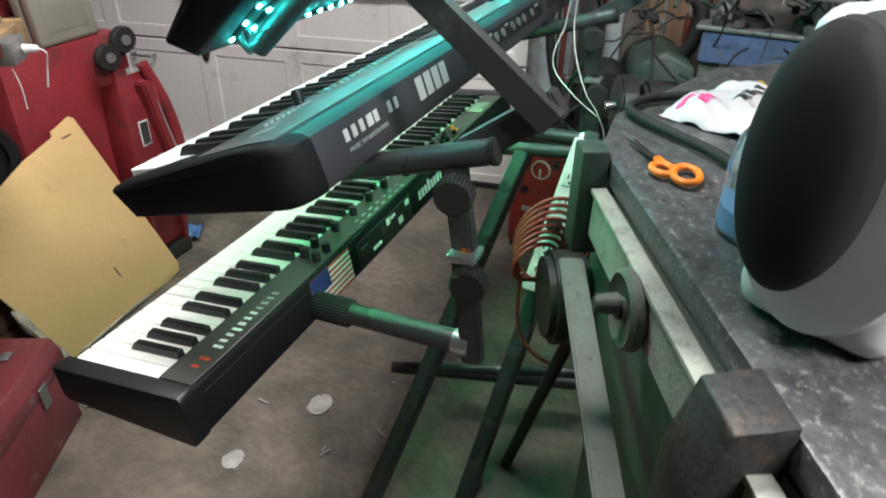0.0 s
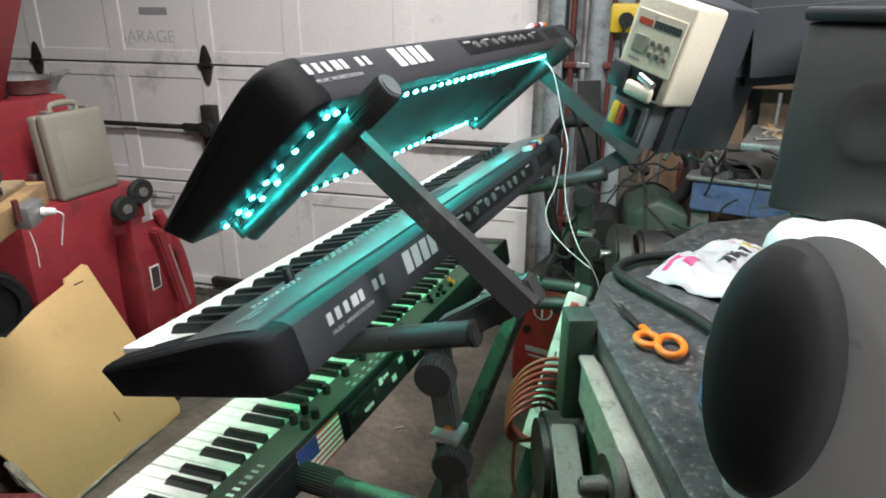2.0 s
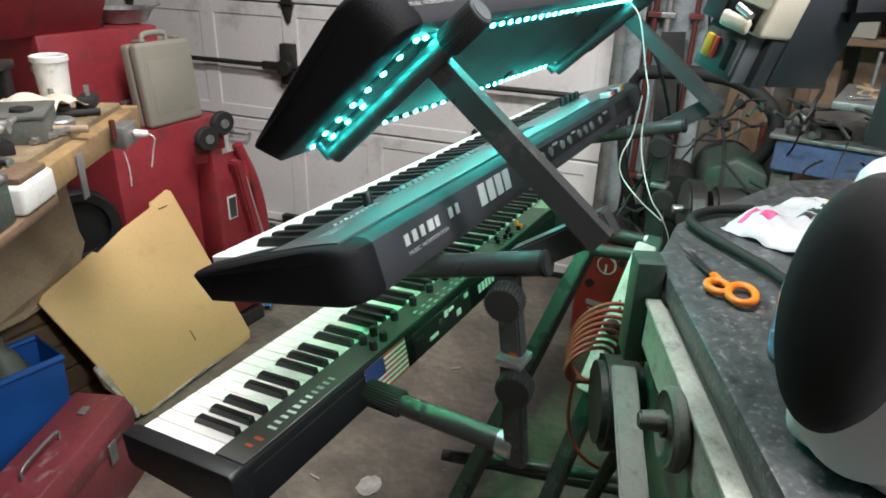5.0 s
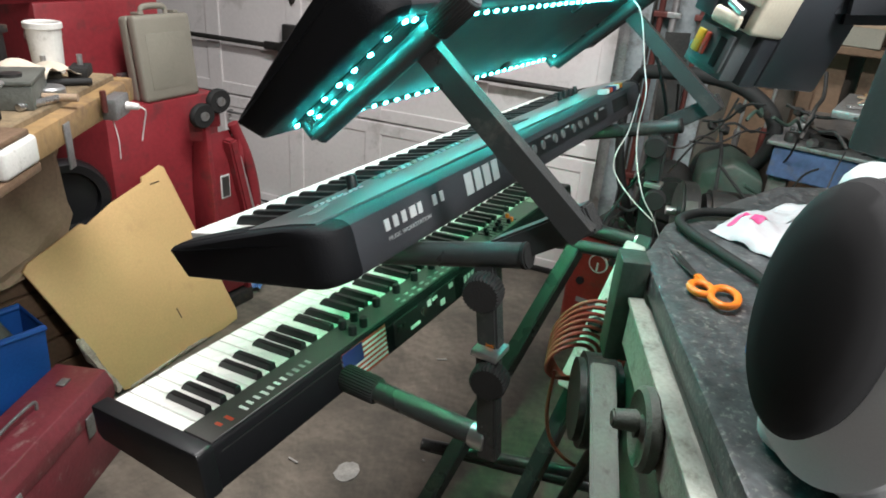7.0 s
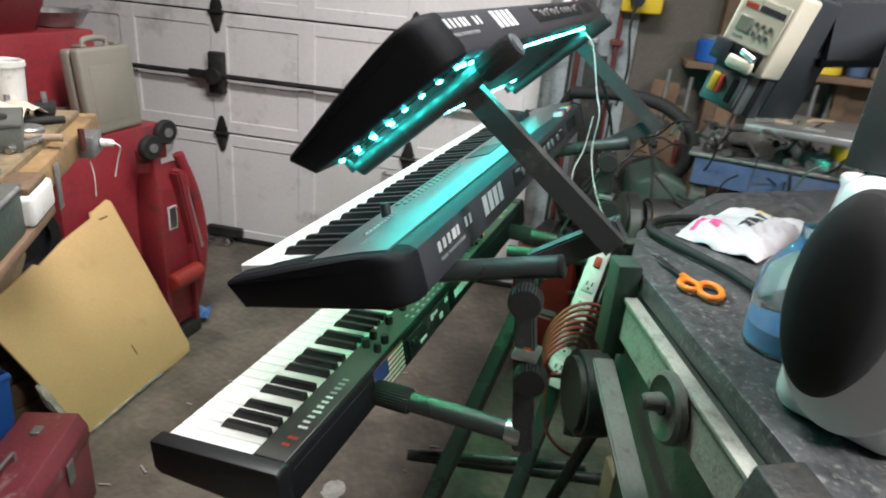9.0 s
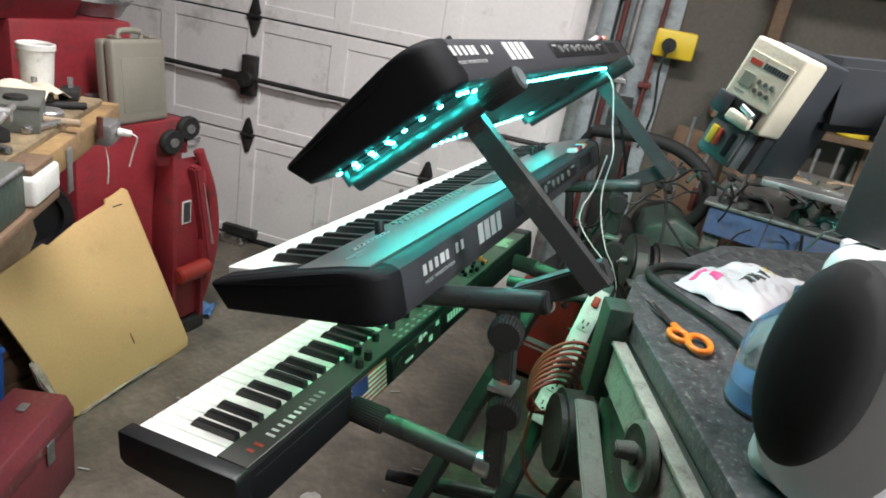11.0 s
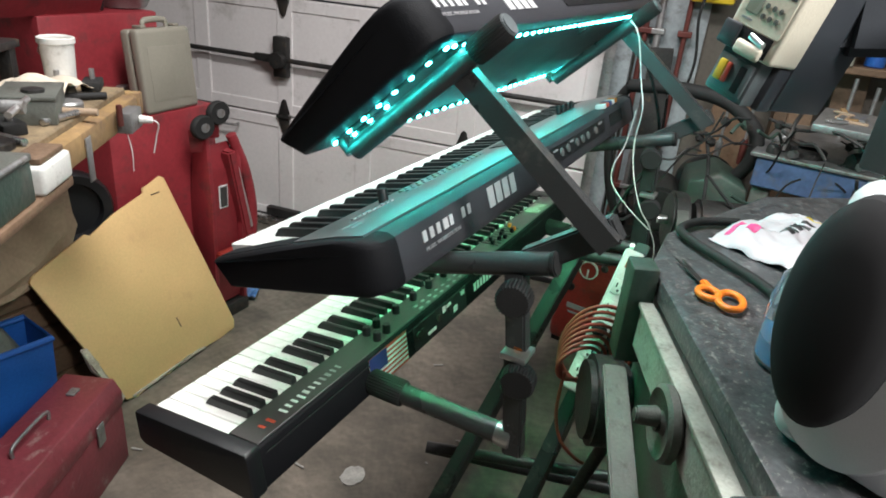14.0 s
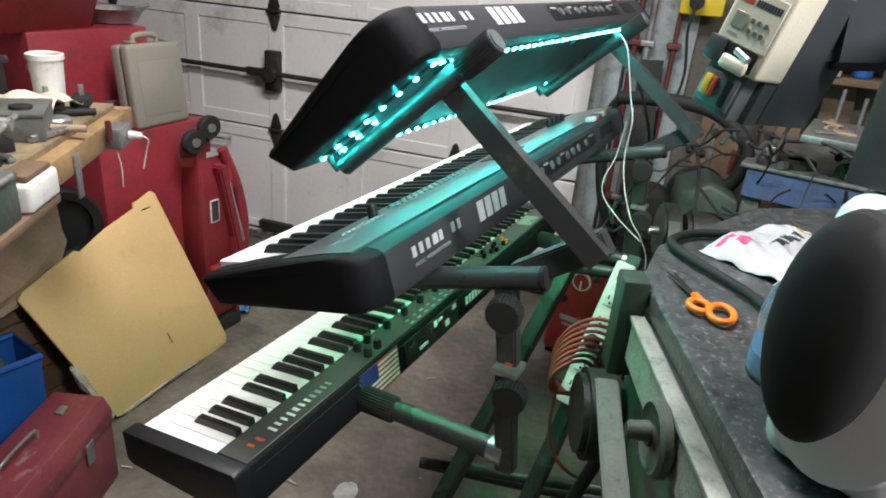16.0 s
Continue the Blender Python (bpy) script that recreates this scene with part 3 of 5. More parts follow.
def workstation(name, m, label, leds, krome=0.104, korg=0.308):
    """A long keyboard with a sloping raised rear; origin at the front lower edge of its near end."""
    k = thing(name, m, label, "keyboard")
    LEN, D = 1.30, 0.263
    side = [(0.0, 0.0), (0.022, 0.034), (0.021, 0.039), (0.016, 0.042), (-0.09, 0.060), (-0.19, 0.0720), (-0.232, 0.0738), (-0.246, 0.0725), (-0.256, 0.067), (-0.2585, 0.060), (-0.263, 0.012), (-0.260, 0.004), (-0.250, 0.0)]
    for far in (False, True):
        part("end_cheek", end_cap(side, LEN, far), M["soft_black"], k, "matt black rounded end cap")
    part("bottom", box(0.0465, LEN - 0.0465, -D + 0.014, 0.002, 0.0, 0.012, bevel=0.002, seg=1), M["bottom_grey"], k, "grey bottom plate")
    part("front_lip", prism([(0.002, 0.010), (0.017, 0.030), (-0.01, 0.030), (-0.01, 0.010)], 0.0465, LEN - 0.0465), M["soft_black"], k)
    body = prism([(-0.114, 0.010), (-0.114, 0.061), (-0.188, 0.0705), (-0.232, 0.0730), (-0.246, 0.0717), (-0.2555, 0.0665), (-0.258, 0.060), (-0.2625, 0.0125), (-0.2595, 0.0045), (-0.250, 0.0005)], 0.0462, LEN - 0.0462)
    part("body", body, M["rear_grey"], k, "dark grey rear body")
    part("top_panel", prism([(-0.115, 0.0612), (-0.115, 0.0642), (-0.188, 0.0735), (-0.228, 0.0758), (-0.229, 0.0735), (-0.188, 0.0710)], 0.020, LEN - 0.020), M["panel_dark"], k, "satin dark metal control panel")
    for a, b in ((0.010, 0.0385), (1.2615, LEN - 0.010)):
        part("key_block", prism([(0.013, 0.031), (0.013, 0.0435), (-0.090, 0.0612), (-0.1145, 0.0642), (-0.1145, 0.031)], a, b, 0.001, 1), M["soft_black"], k, "black block beside the keys")
    add_keys(k, 0.039, 0.022, 0.0505, 0.136, 0.050)
    # panel details
    P = lambda y: 0.0642 + (-0.115 - y) * 0.127
    for i in range(9):
        x = 0.10 + i * 0.012
        part("button", box(x, x + 0.008, -0.156, -0.150, P(-0.153) - 0.001, P(-0.153) + 0.003, bevel=0.0006, seg=1), M["print_grey"], k)
    for i in range(16):
        for j in range(2):
            x, y = 0.26 + i * 0.018, -0.129 - j * 0.014
            part("button", box(x, x + 0.010, y - 0.005, y + 0.002, P(y) - 0.002, P(y) + 0.003, bevel=0.0006, seg=1), M["print_grey"] if (i + j) % 3 else M["lcd"], k)
    part("panel_line", box(0.052, 0.110, -0.172, -0.169, P(-0.17) - 0.001, P(-0.17) + 0.0008), M["print_grey"], k, "thin pale printed line", smooth=False)
    part("panel_line", box(0.056, 0.084, -0.186, -0.182, P(-0.184) - 0.001, P(-0.184) + 0.0008), M["print_grey"], k, "thin pale printed line", smooth=False)
    knob(k, 0.20, -0.140, P(-0.14) - 0.001, 0.008, 0.022, label="black volume knob")
    for i in range(4):
        knob(k, 1.02 + i * 0.035, -0.135, P(-0.135) - 0.001, 0.006, 0.020)
    scr = prism([(-0.132, P(-0.132) - 0.001), (-0.184, P(-0.184) - 0.001), (-0.184, P(-0.184) + 0.0015), (-0.132, P(-0.132) + 0.0015)], 0.60, 0.72)
    part("touch_screen", scr, M["black_plastic"], k, "dark glossy touch screen")
    for i, c in enumerate(("print_white", "print_red", "print_blue", "print_white", "orange")):
        x = 1.02 + i * 0.026
        part("coloured_plug", box(x, x + 0.018, -0.252, -0.228, 0.0725, 0.084, bevel=0.002, seg=1), M[c], k, "coloured tag on the rear edge")
    # rear face, seen from behind: words as bars, slots and sockets
    R = Matrix.Translation((0, -D, 0.0125)) @ pose(0, 0, 0, -5.4)
    w = new("rear_word")
    w.parent, w.matrix_local = k, R
    tagged(w, "pale maker's words on the rear, one small and one tall")
    for i in range(8):
        if i == 5:
            continue
        x = krome + i * 0.0188
        part("bar", box(x, x + (0.0100 if i != 3 else 0.0140), -0.0010, 0.0003, 0.027, 0.0415), M["print_word"], w, smooth=False)
    for i in range(4):
        x = korg + i * 0.0290
        part("bar", box(x + 0.001, x + 0.0225, -0.0010, 0.0003, 0.015, 0.0470), M["print_word"], w, smooth=False)
    letters("caption", "MUSIC WORKSTATION", 0.0075, R @ Matrix.Translation((krome + 0.002, -0.0004, 0.014)) @ Matrix(((1, 0, 0, 0), (0, 0, -1, 0), (0, 1, 0, 0), (0, 0, 0, 1))), M["print_grey"], k, width=0.100)
    part("connector_bay", box(0.50, 0.98, -0.0010, 0.0003, 0.013, 0.046, bevel=0.0005, seg=1), M["black_plastic"], k, "recessed black connector bay", m=R)
    for x in (0.56, 0.60, 0.66, 0.70, 0.76, 0.80, 0.84, 0.90):
        part("socket", rod((x, -0.004, 0.030), (x, -0.001, 0.030), 0.0085, sides=14), M["steel"], k, m=R)
    for x, wd in ((0.515, 0.03), (0.615, 0.025), (0.72, 0.02), (0.93, 0.03)):
        part("socket_label", box(x, x + wd, -0.0016, -0.0008, 0.037, 0.041), M["print_grey"], k, "small pale socket label", smooth=False, m=R)
    for i in range(10):
        part("vent_slot", box(1.03 + i * 0.012, 1.037 + i * 0.012, -0.001, 0.0003, 0.015, 0.045), M["rubber"], k, m=R)
    for x in (0.10, 0.65, 1.20):
        for y in (-0.04, -0.22):
            part("rubber_foot", rod((x, y, 0.001), (x, y, -0.006), 0.012, sides=14, bevel=0.002), M["rubber"], k)
    if leds:
        runs = [((0.052, -0.018), (0.052, -0.238)), ((0.070, -0.240), (1.12, -0.240)), ((0.075, -0.014), (1.12, -0.014)), ((0.085, -0.030), (0.085, -0.100))]
        dot = finish(rod((0, 0, -0.0034), (0, 0, -0.0012), 0.0034, sides=10))
        dot.materials.append(M["led"])
        for (xa, ya), (xb, yb) in runs:
            n = max(2, int(math.dist((xa, ya), (xb, yb)) / 0.030))
            strip = beam((xa, ya, -0.0007), (xb, yb, -0.0007), 0.010, 0.0012, bevel=0)
            s = part("led_strip", strip, M["soft_black"], k, "thin LED light strip stuck to the bottom")
            for i in range(n + 1):
                t = i / n
                part("led", dot, None, s, m=pose(xa + (xb - xa) * t, ya + (yb - ya) * t, 0))
        for i in range(4):
            part("led_lead", pipe([(0.060 + 0.006 * i, -0.030, -0.002), (0.068 + 0.006 * i, -0.022, -0.012), (0.078 + 0.006 * i, -0.020, -0.014), (0.088 + 0.006 * i, -0.028, -0.003)], 0.0012, 6), M["rubber"], s, "dark wire at the strip's end")
    else:
        s = part("led_strip", box(0.09, 1.22, -0.150, -0.140, -0.0014, -0.0002), M["led_green"], k, "green LED light strip stuck to the bottom")
    return k


lower_keyboard()
MID, UP = pose(0.082, -0.080, 0.867, -14.0), pose(0.168, -0.139, 1.050, -43.0)
workstation("workstation_keyboard", MID, "long black workstation keyboard on the middle tier of the stand", False)
workstation("workstation_keyboard", UP, "black workstation keyboard tipped up above teal LED strips", True, 0.040, 0.245)
# ---- keyboard stand ----
stand = thing("keyboard_stand", pose(0, 0, 0), "black steel three-tier keyboard stand with square arms and knobs", "keyboard stand")


def ribbed(p, q, r, ribs=28):
    m, h = along(p, q)
    bm = bmesh.new()
    n = ribs * 4
    rings = []
    for k, z in ((0.9, 0), (1.0, 0.003), (1.0, h - 0.003), (0.9, h)):
        rings.append([bm.verts.new(m @ Vector(((r * k + (0.0016 if i % 4 < 2 else 0)) * math.cos(i * math.tau / n), (r * k + (0.0016 if i % 4 < 2 else 0)) * math.sin(i * math.tau / n), z))) for i in range(n)])
    for a, b in zip(rings, rings[1:]):
        for i in range(n):
            bm.faces.new((a[i], a[(i + 1) % n], b[(i + 1) % n], b[i]))
    bm.faces.new(rings[0][::-1]), bm.faces.new(rings[-1])
    return bm


for X, near in ((0.262, True), (1.12, False)):
    P3 = lambda y, z, dx=0.0: (X + dx, y, z)
    part("lower_tube", rod(P3(-0.10, 0.655), P3(-0.455, 0.657), 0.017), M["tube_black"], stand, "round tube under the lowest keyboard")
    part("tube_sleeve", ribbed(P3(-0.205, 0.6555), P3(-0.270, 0.656), 0.0205), M["rubber"], stand, "ribbed black rubber sleeve")
    part("tube_collar", rod(P3(-0.435, 0.657), P3(-0.460, 0.657), 0.0195, bevel=0.002), M["bright_steel"], stand, "bright collar")
    part("lower_arm", beam(P3(-0.466, 0.630), P3(-0.446, 0.800), 0.024, 0.030, (0, 1, 0)), M["tube_black"], stand)
    part("middle_arm", beam(P3(-0.450, 0.795), P3(-0.428, 0.940), 0.024, 0.030, (0, 1, 0)), M["tube_black"], stand)
    for y, z in ((-0.455, 0.782), (-0.432, 0.905)):
        kn = ribbed(P3(y - 0.008, z, -0.018), P3(y - 0.012, z, -0.045), 0.0235, 30)
        part("clamp_knob", kn, M["rubber"], stand, "ribbed round clamp knob")
    part("clamp_tag", box(X - 0.03, X + 0.012, -0.470, -0.432, 0.806, 0.816, bevel=0.002), M["bright_steel"], stand, "bright clip")
    part("tag", box(X - 0.012, X + 0.004, -0.458, -0.444, 0.8155, 0.822, bevel=0.001), M["orange"], stand, "orange tag")
    part("middle_tube", rod(P3(-0.085, 0.842), P3(-0.478, 0.955), 0.0165), M["tube_black"], stand, "round tube under the middle keyboard")
    part("tube_end", rod(P3(-0.475, 0.954), P3(-0.484, 0.9566), 0.0175, bevel=0.002), M["rubber"], stand)
    part("elbow_arm", beam(P3(-0.435, 0.940, 0.02), P3(-0.548, 1.020, 0.02), 0.030, 0.036, (0, 0, 1)), M["tube_black"], stand)
    part("upper_strut", beam(P3(-0.546, 1.000, 0.0), P3(-0.305, 1.190, 0.0), 0.020, 0.031, (0, 0, 1), wall=0.003), M["tube_black"], stand, "square strut with an open end")
    u0, u1 = UP @ Vector((X - 0.168 - 0.014, -0.020, -0.022)), UP @ Vector((X - 0.168 - 0.014, -0.296, -0.022))
    part("upper_tube", rod(u0, u1, 0.0145), M["tube_black"], stand, "round tube under the top keyboard")
    d = (u1 - u0).normalized()
    part("tube_sleeve", ribbed(u1 - d * 0.044, u1 + d * 0.012, 0.0162), M["rubber"], stand, "ribbed black rubber sleeve")
    part("tube_cap", rod(u1 + d * 0.010, u1 + d * 0.016, 0.0156, bevel=0.002), M["guard"], stand, "smooth grey end cap")
    part("front_stop", rod(u0 - d * 0.004, u0 + Vector((0, 0.045, 0.035)), 0.012), M["tube_black"], stand)
# frame below: two slanted legs a side, cross tubes and a rear post
part("leg", beam((0.40, -0.19, 0.0), (0.93, -0.345, 0.676), 0.034, 0.034), M["tube_black"], stand)
part("leg", beam((0.50, -0.38, 0.0), (0.975, -0.49, 0.731), 0.034, 0.034), M["tube_black"], stand)
part("cross_tube", rod((0.93, -0.25, 0.676), (0.96, -0.60, 0.70), 0.015), M["tube_black"], stand)
part("cross_tube", rod((0.72, -0.10, 0.13), (0.86, -0.62, 0.13), 0.016), M["tube_black"], stand)
part("cross_tube", rod((0.70, -0.14, 0.16), (0.80, -0.55, 0.20), 0.014), M["tube_black"], stand)
part("rear_post", beam((1.18, -0.47, 0.0), (1.12, -0.44, 0.92), 0.036, 0.036, (0, 1, 0)), M["tube_black"], stand)

# ---- table saw: x along its front edge towards the viewer, y away from the keyboards ----
SAW = pose(0.61, -0.56, 0, 0, 0, 204.4)
saw = thing("table_saw", SAW, "dusty table saw with black top and grey rails", "table saw")
part("top", slab([(0.0, 0.0), (0.02, -0.015), (1.15, -0.0), (1.15, 0.85), (-0.55, 0.85), (-0.42, 0.35), (-0.12, 0.05)], 0.822, 0.862, 0.006), M["saw_top"], saw, "dusty black table top")
part("front_rail", beam((0.10, -0.021, 0.773), (1.10, -0.021, 0.773), 0.03, 0.075, bevel=0.004), M["rail"], saw, "grey front rail")
part("rail_cap", box(0.10, 1.10, -0.041, -0.0165, 0.811, 0.820, bevel=0.002), M["rail"], saw)
part("fence_head", box(0.045, 0.099, -0.060, -0.016, 0.70, 0.878, bevel=0.005), M["green_iron"], saw, "upright dark green clamp at the end of the rail")
part("fence_head", prism([(-0.08, 0.60), (-0.08, 0.79), (-0.060, 0.865), (-0.005, 0.872), (-0.005, 0.60)], 0.575, 0.65, 0.004), M["dark_iron"], saw, "dark iron fence clamp")
part("apron", box(0.03, 1.12, -0.0055, 0.012, 0.50, 0.818, bevel=0.004), M["cast_grey"], saw)
part("cabinet", box(0.10, 1.05, 0.0125, 0.75, 0.10, 0.815, bevel=0.01), M["cast_grey"], saw, "grey sheet steel cabinet")
part("lower_bar", beam((0.10, -0.057, 0.690), (0.60, -0.087, 0.56), 0.040, 0.012, bevel=0.003), M["cast_grey"], saw, "flat grey guard bar")
wheel = lathe([(0.015, -0.012), (0.055, -0.012), (0.062, -0.006), (0.062, 0.006), (0.055, 0.012), (0.048, 0.006), (0.02, 0.004), (0.012, 0.012)], None, 40)
wh = part("hand_wheel", wheel, M["cast_grey"], saw, "grey cast hand wheel", m=pose(0.353, -0.049, 0.772) @ Matrix.Diagonal((0.85, 0.85, 0.85, 1)) @ pose(0, 0, 0, 90))
part("crank_knob", rod((0.0, 0.012, 0.012), (0.0, 0.012, 0.050), 0.017, 0.014, bevel=0.003), M["cast_grey"], wh, "worn grey crank knob")
part("hub", rod((0, 0, -0.10), (0, 0, 0.016), 0.014), M["dark_iron"], wh)
motor = rod((0.035, -0.006, 0.570), (0.035, -0.082, 0.570), 0.086, sides=40, bevel=0.012)
part("motor_drum", motor, M["dark_iron"], saw, "dark round motor housing")
for x, y in ((0.14, 0.04), (1.0, 0.04), (0.14, 0.7), (1.0, 0.7)):
    part("leg", box(x - 0.03, x + 0.03, y - 0.03, y + 0.03, 0, 0.11, bevel=0.004), M["dark_iron"], saw)
part("stay", rod((0.06, -0.02, 0.52), (-0.08, -0.10, 0.0), 0.013), M["dark_iron"], saw, "dark steel stay rod")

# power strip and cord on the stand's leg
leg_dir = Vector((0.52, -0.12, 0.80)).normalized()
out = Vector((-1.3, -0.2, 0.75))
out = (out - leg_dir * out.dot(leg_dir)).normalized()
PSM = Matrix((-out, leg_dir.cross(-out), leg_dir)).transposed().to_4x4()
PSM.translation = Vector((0.835, -0.457, 0.583)) + out * 0.020
ps = thing("power_strip", PSM, "cream power strip fixed along a stand leg", "power strip")
part("case", box(-0.024, 0.024, -0.022, 0.022, -0.17, 0.17, bevel=0.006), M["white_plastic"], ps)
for z in (-0.125, -0.075, 0.03, 0.08):
    so = part("socket", box(-0.0275, -0.0235, -0.015, 0.015, z - 0.017, z + 0.017, bevel=0.003), M["white_plastic"], ps)
    for yy in (-0.006, 0.006):
        part("slot", box(-0.0285, -0.027, yy - 0.0015, yy + 0.0015, z - 0.002, z + 0.008), M["rubber"], so, smooth=False)
    part("slot", rod((-0.0285, 0, z - 0.009), (-0.027, 0, z - 0.009), 0.003, sides=10), M["rubber"], so)
part("plug", rod((-0.027, 0, -0.022), (-0.065, 0.004, -0.026), 0.018, 0.012, bevel=0.003), M["rubber"], ps, "black plug")
part("switch", box(-0.029, -0.0235, -0.008, 0.008, 0.125, 0.15, bevel=0.002), M["print_red"], ps, "red switch")
cord = thing("extension_cord", pose(0.622, -0.470, 0.603), "coiled orange-red extension cord hung on the saw", "cord")
for i in range(8):
    a, o = 0.046 + 0.008 * i, 0.007 * i
    pts = [(-0.03 + o + 0.045 * math.cos(t) - 0.02 * math.sin(t), -(0.030 + 0.005 * i) * math.cos(t) - 0.003 * i, a * math.sin(t) + 0.006 + 0.003 * i) for t in [k * math.tau / 12 for k in range(12)]]
    part("coil", pipe(pts, 0.0036, 8, True, 3), M["cord_red"], cord)
part("tail", pipe([(-0.05, 0.02, -0.01), (-0.055, 0.02, -0.10), (-0.06, 0.0, -0.16), (-0.05, -0.04, -0.20), (-0.02, -0.07, -0.215), (0.05, -0.08, -0.21)], 0.0036, 8), M["cord_red"], cord)

# things on the saw
Z = 0.862
sc = thing("scissors", pose(0.506, -0.670, Z + 0.002, 0, 0, 20) @ Matrix.Diagonal((0.80, 0.80, 0.80, 1)), "open-handled scissors with orange plastic grips", "scissors")
for cx, cy, rx, ry, a in ((-0.012, 0.014, 0.023, 0.019, 0), (-0.034, -0.022, 0.036, 0.023, -15)):
    pts = [(rx * math.cos(t), ry * math.sin(t), 0.010) for t in [k * math.tau / 14 for k in range(14)]]
    part("grip", pipe(pts, 0.0070, 10, True, 3), M["orange"], sc, m=pose(cx, cy, 0.0, 0, 0, a))
part("shank", beam((0.005, 0.003, 0.009), (0.045, 0.012, 0.008), 0.016, 0.010), M["orange"], sc)
part("blade", slab([(0.04, 0.004), (0.15, 0.030), (0.15, 0.033), (0.04, 0.018)], 0.004, 0.0065, 0.0008), M["dark_iron"], sc, "dark steel blade")
part("blade", slab([(0.04, 0.008), (0.145, 0.045), (0.143, 0.049), (0.04, 0.022)], 0.0068, 0.0092, 0.0008), M["dark_iron"], sc, "dark steel blade")

bag = thing("parts_bag", pose(0.835, -0.770, Z, 0, 0, -28), "crumpled white plastic bag with pink and yellow labels", "bag")


def bag_patch(x0, x1, y0, y1, nx, ny, lift):
    """A piece of the crumpled bag's upper skin."""
    bm = grid(x1 - x0, y1 - y0, nx, ny)
    for v in bm.verts:
        x, y = v.co.x + (x0 + x1) / 2, v.co.y + (y0 + y1) / 2
        u, w = min(abs(x / 0.141), 1), min(abs(y / 0.086), 1)
        z = 0.006 + 0.034 * max(0, 1 - u ** 3) ** 0.6 * max(0, 1 - w ** 3) ** 0.6 + 0.014 * noise.noise((x * 22, y * 22, 1.3)) + 0.006 * noise.noise((x * 60, y * 60, 4.1))
        v.co = (x, y, max(z, 0.003) + lift)
    bmesh.ops.solidify(bm, geom=list(bm.faces), thickness=0.0012)
    return bm


part("film", bag_patch(-0.14, 0.14, -0.085, 0.085, 44, 28, 0.0), M["bag_white"], bag)
for x, y, w, h, c in ((-0.105, 0.020, 0.026, 0.020, "print_pink"), (0.045, -0.020, 0.020, 0.030, "print_yellow"), (0.085, 0.005, 0.010, 0.045, "print_red"), (-0.12, 0.058, 0.05, 0.010, "print_pink")):
    part("label", bag_patch(x, x + w, y, y + h, 8, 8, 0.0016), M[c], bag)
for i in range(6):
    part("print_bar", bag_patch(-0.050 + i * 0.014, -0.041 + i * 0.014, -0.02, 0.004, 4, 6, 0.0016), M["panel_dark"], bag)
hose = thing("hose", pose(0.66, -0.66, Z), "black rubber hose lying along the table edge", "hose")
part("tube", pipe([(-0.20, -0.155, 0.013), (-0.088, -0.076, 0.013), (-0.03, -0.015, 0.013), (0.038, 0.058, 0.013), (0.085, 0.082, 0.013), (0.15, 0.055, 0.013), (0.20, -0.01, 0.013)], 0.0085, 12), M["rubber"], hose)

# tall bottle of blue fluid
jug = thing("fluid_jug", pose(0.365, -0.795, Z), "clear plastic jug half full of blue fluid", "jug")
part("shell", lathe([(0.048, 0.0), (0.055, 0.006), (0.056, 0.09), (0.050, 0.12), (0.026, 0.155), (0.019, 0.165), (0.019, 0.185), (0.0005, 0.185)], None, 28), M["jug"], jug)
part("fluid", lathe([(0.046, 0.004), (0.052, 0.008), (0.053, 0.036), (0.0005, 0.036)], None, 28), M["liquid"], jug, "blue fluid")
rag = thing("plastic_sleeve", pose(0.50, -0.860, Z, 0, 0, 20), "pale translucent plastic sleeve standing upright", "plastic bag")
bm = box(-0.028, 0.028, -0.022, 0.022, 0, 0.23, bevel=0.018, seg=3)
bmesh.ops.subdivide_edges(bm, edges=list(bm.edges), cuts=3)
part("film", jitter(bm, 0.016, 22), M["bag_white"], rag)

# ---- loudspeakers on the saw ----
SPK = pose(0.118, -0.803, Z, 0, 0, 62)
spk = thing("loudspeaker", SPK, "silver loudspeaker with a large black oval cloth grille", "loudspeaker")
part("cabinet", box(-0.080, 0.072, -0.24, -0.040, 0.0, 0.300, bevel=0.030, seg=4), M["silver"], spk, "silver rounded cabinet")
E = pose(0.019, -0.014, 0.184, -90) @ Matrix.Diagonal((0.56, 1.24, 1, 1))
E2 = pose(-0.004, -0.030, 0.166, -90) @ Matrix.Diagonal((0.78, 1.38, 1, 1))
part("rim", lathe([(0.105, -0.03), (0.108, 0.0), (0.102, 0.014), (0.060, 0.016)], E2, 56), M["silver"], spk, "silver oval rim")
part("grille", lathe([(0.0945, 0.008), (0.093, 0.024), (0.083, 0.034), (0.056, 0.041), (0.024, 0.044), (0.0005, 0.0445)], E, 56), M["grille"], spk, "domed black cloth grille")
part("badge", box(-0.016, 0.016, -0.001, 0.001, -0.004, 0.004, bevel=0.0008), M["bright_steel"], spk, "small bright badge", m=pose(0.034, 0.012, 0.105, 12, 0, -18))
sp2 = thing("centre_speaker", SPK @ pose(0, 0, 0.3005), "dusty black box speaker lying on a silver one", "loudspeaker")
part("cabinet", prism([(-0.25, 0.0), (-0.067, 0.0), (-0.080, 0.155), (-0.25, 0.155)], -0.19, 0.078, 0.005), M["cabinet_black"], sp2)
part("lid", box(-0.192, 0.080, -0.252, -0.078, 0.1555, 0.167, bevel=0.004), M["charcoal"], sp2, "charcoal lid")
part("cone_ring", lathe([(0.030, 0), (0.032, 0.002), (0.026, 0.003), (0.012, 0.001)], pose(0.01, -0.0735, 0.085, -85, 0, 0), 32), M["cabinet_black"], sp2)

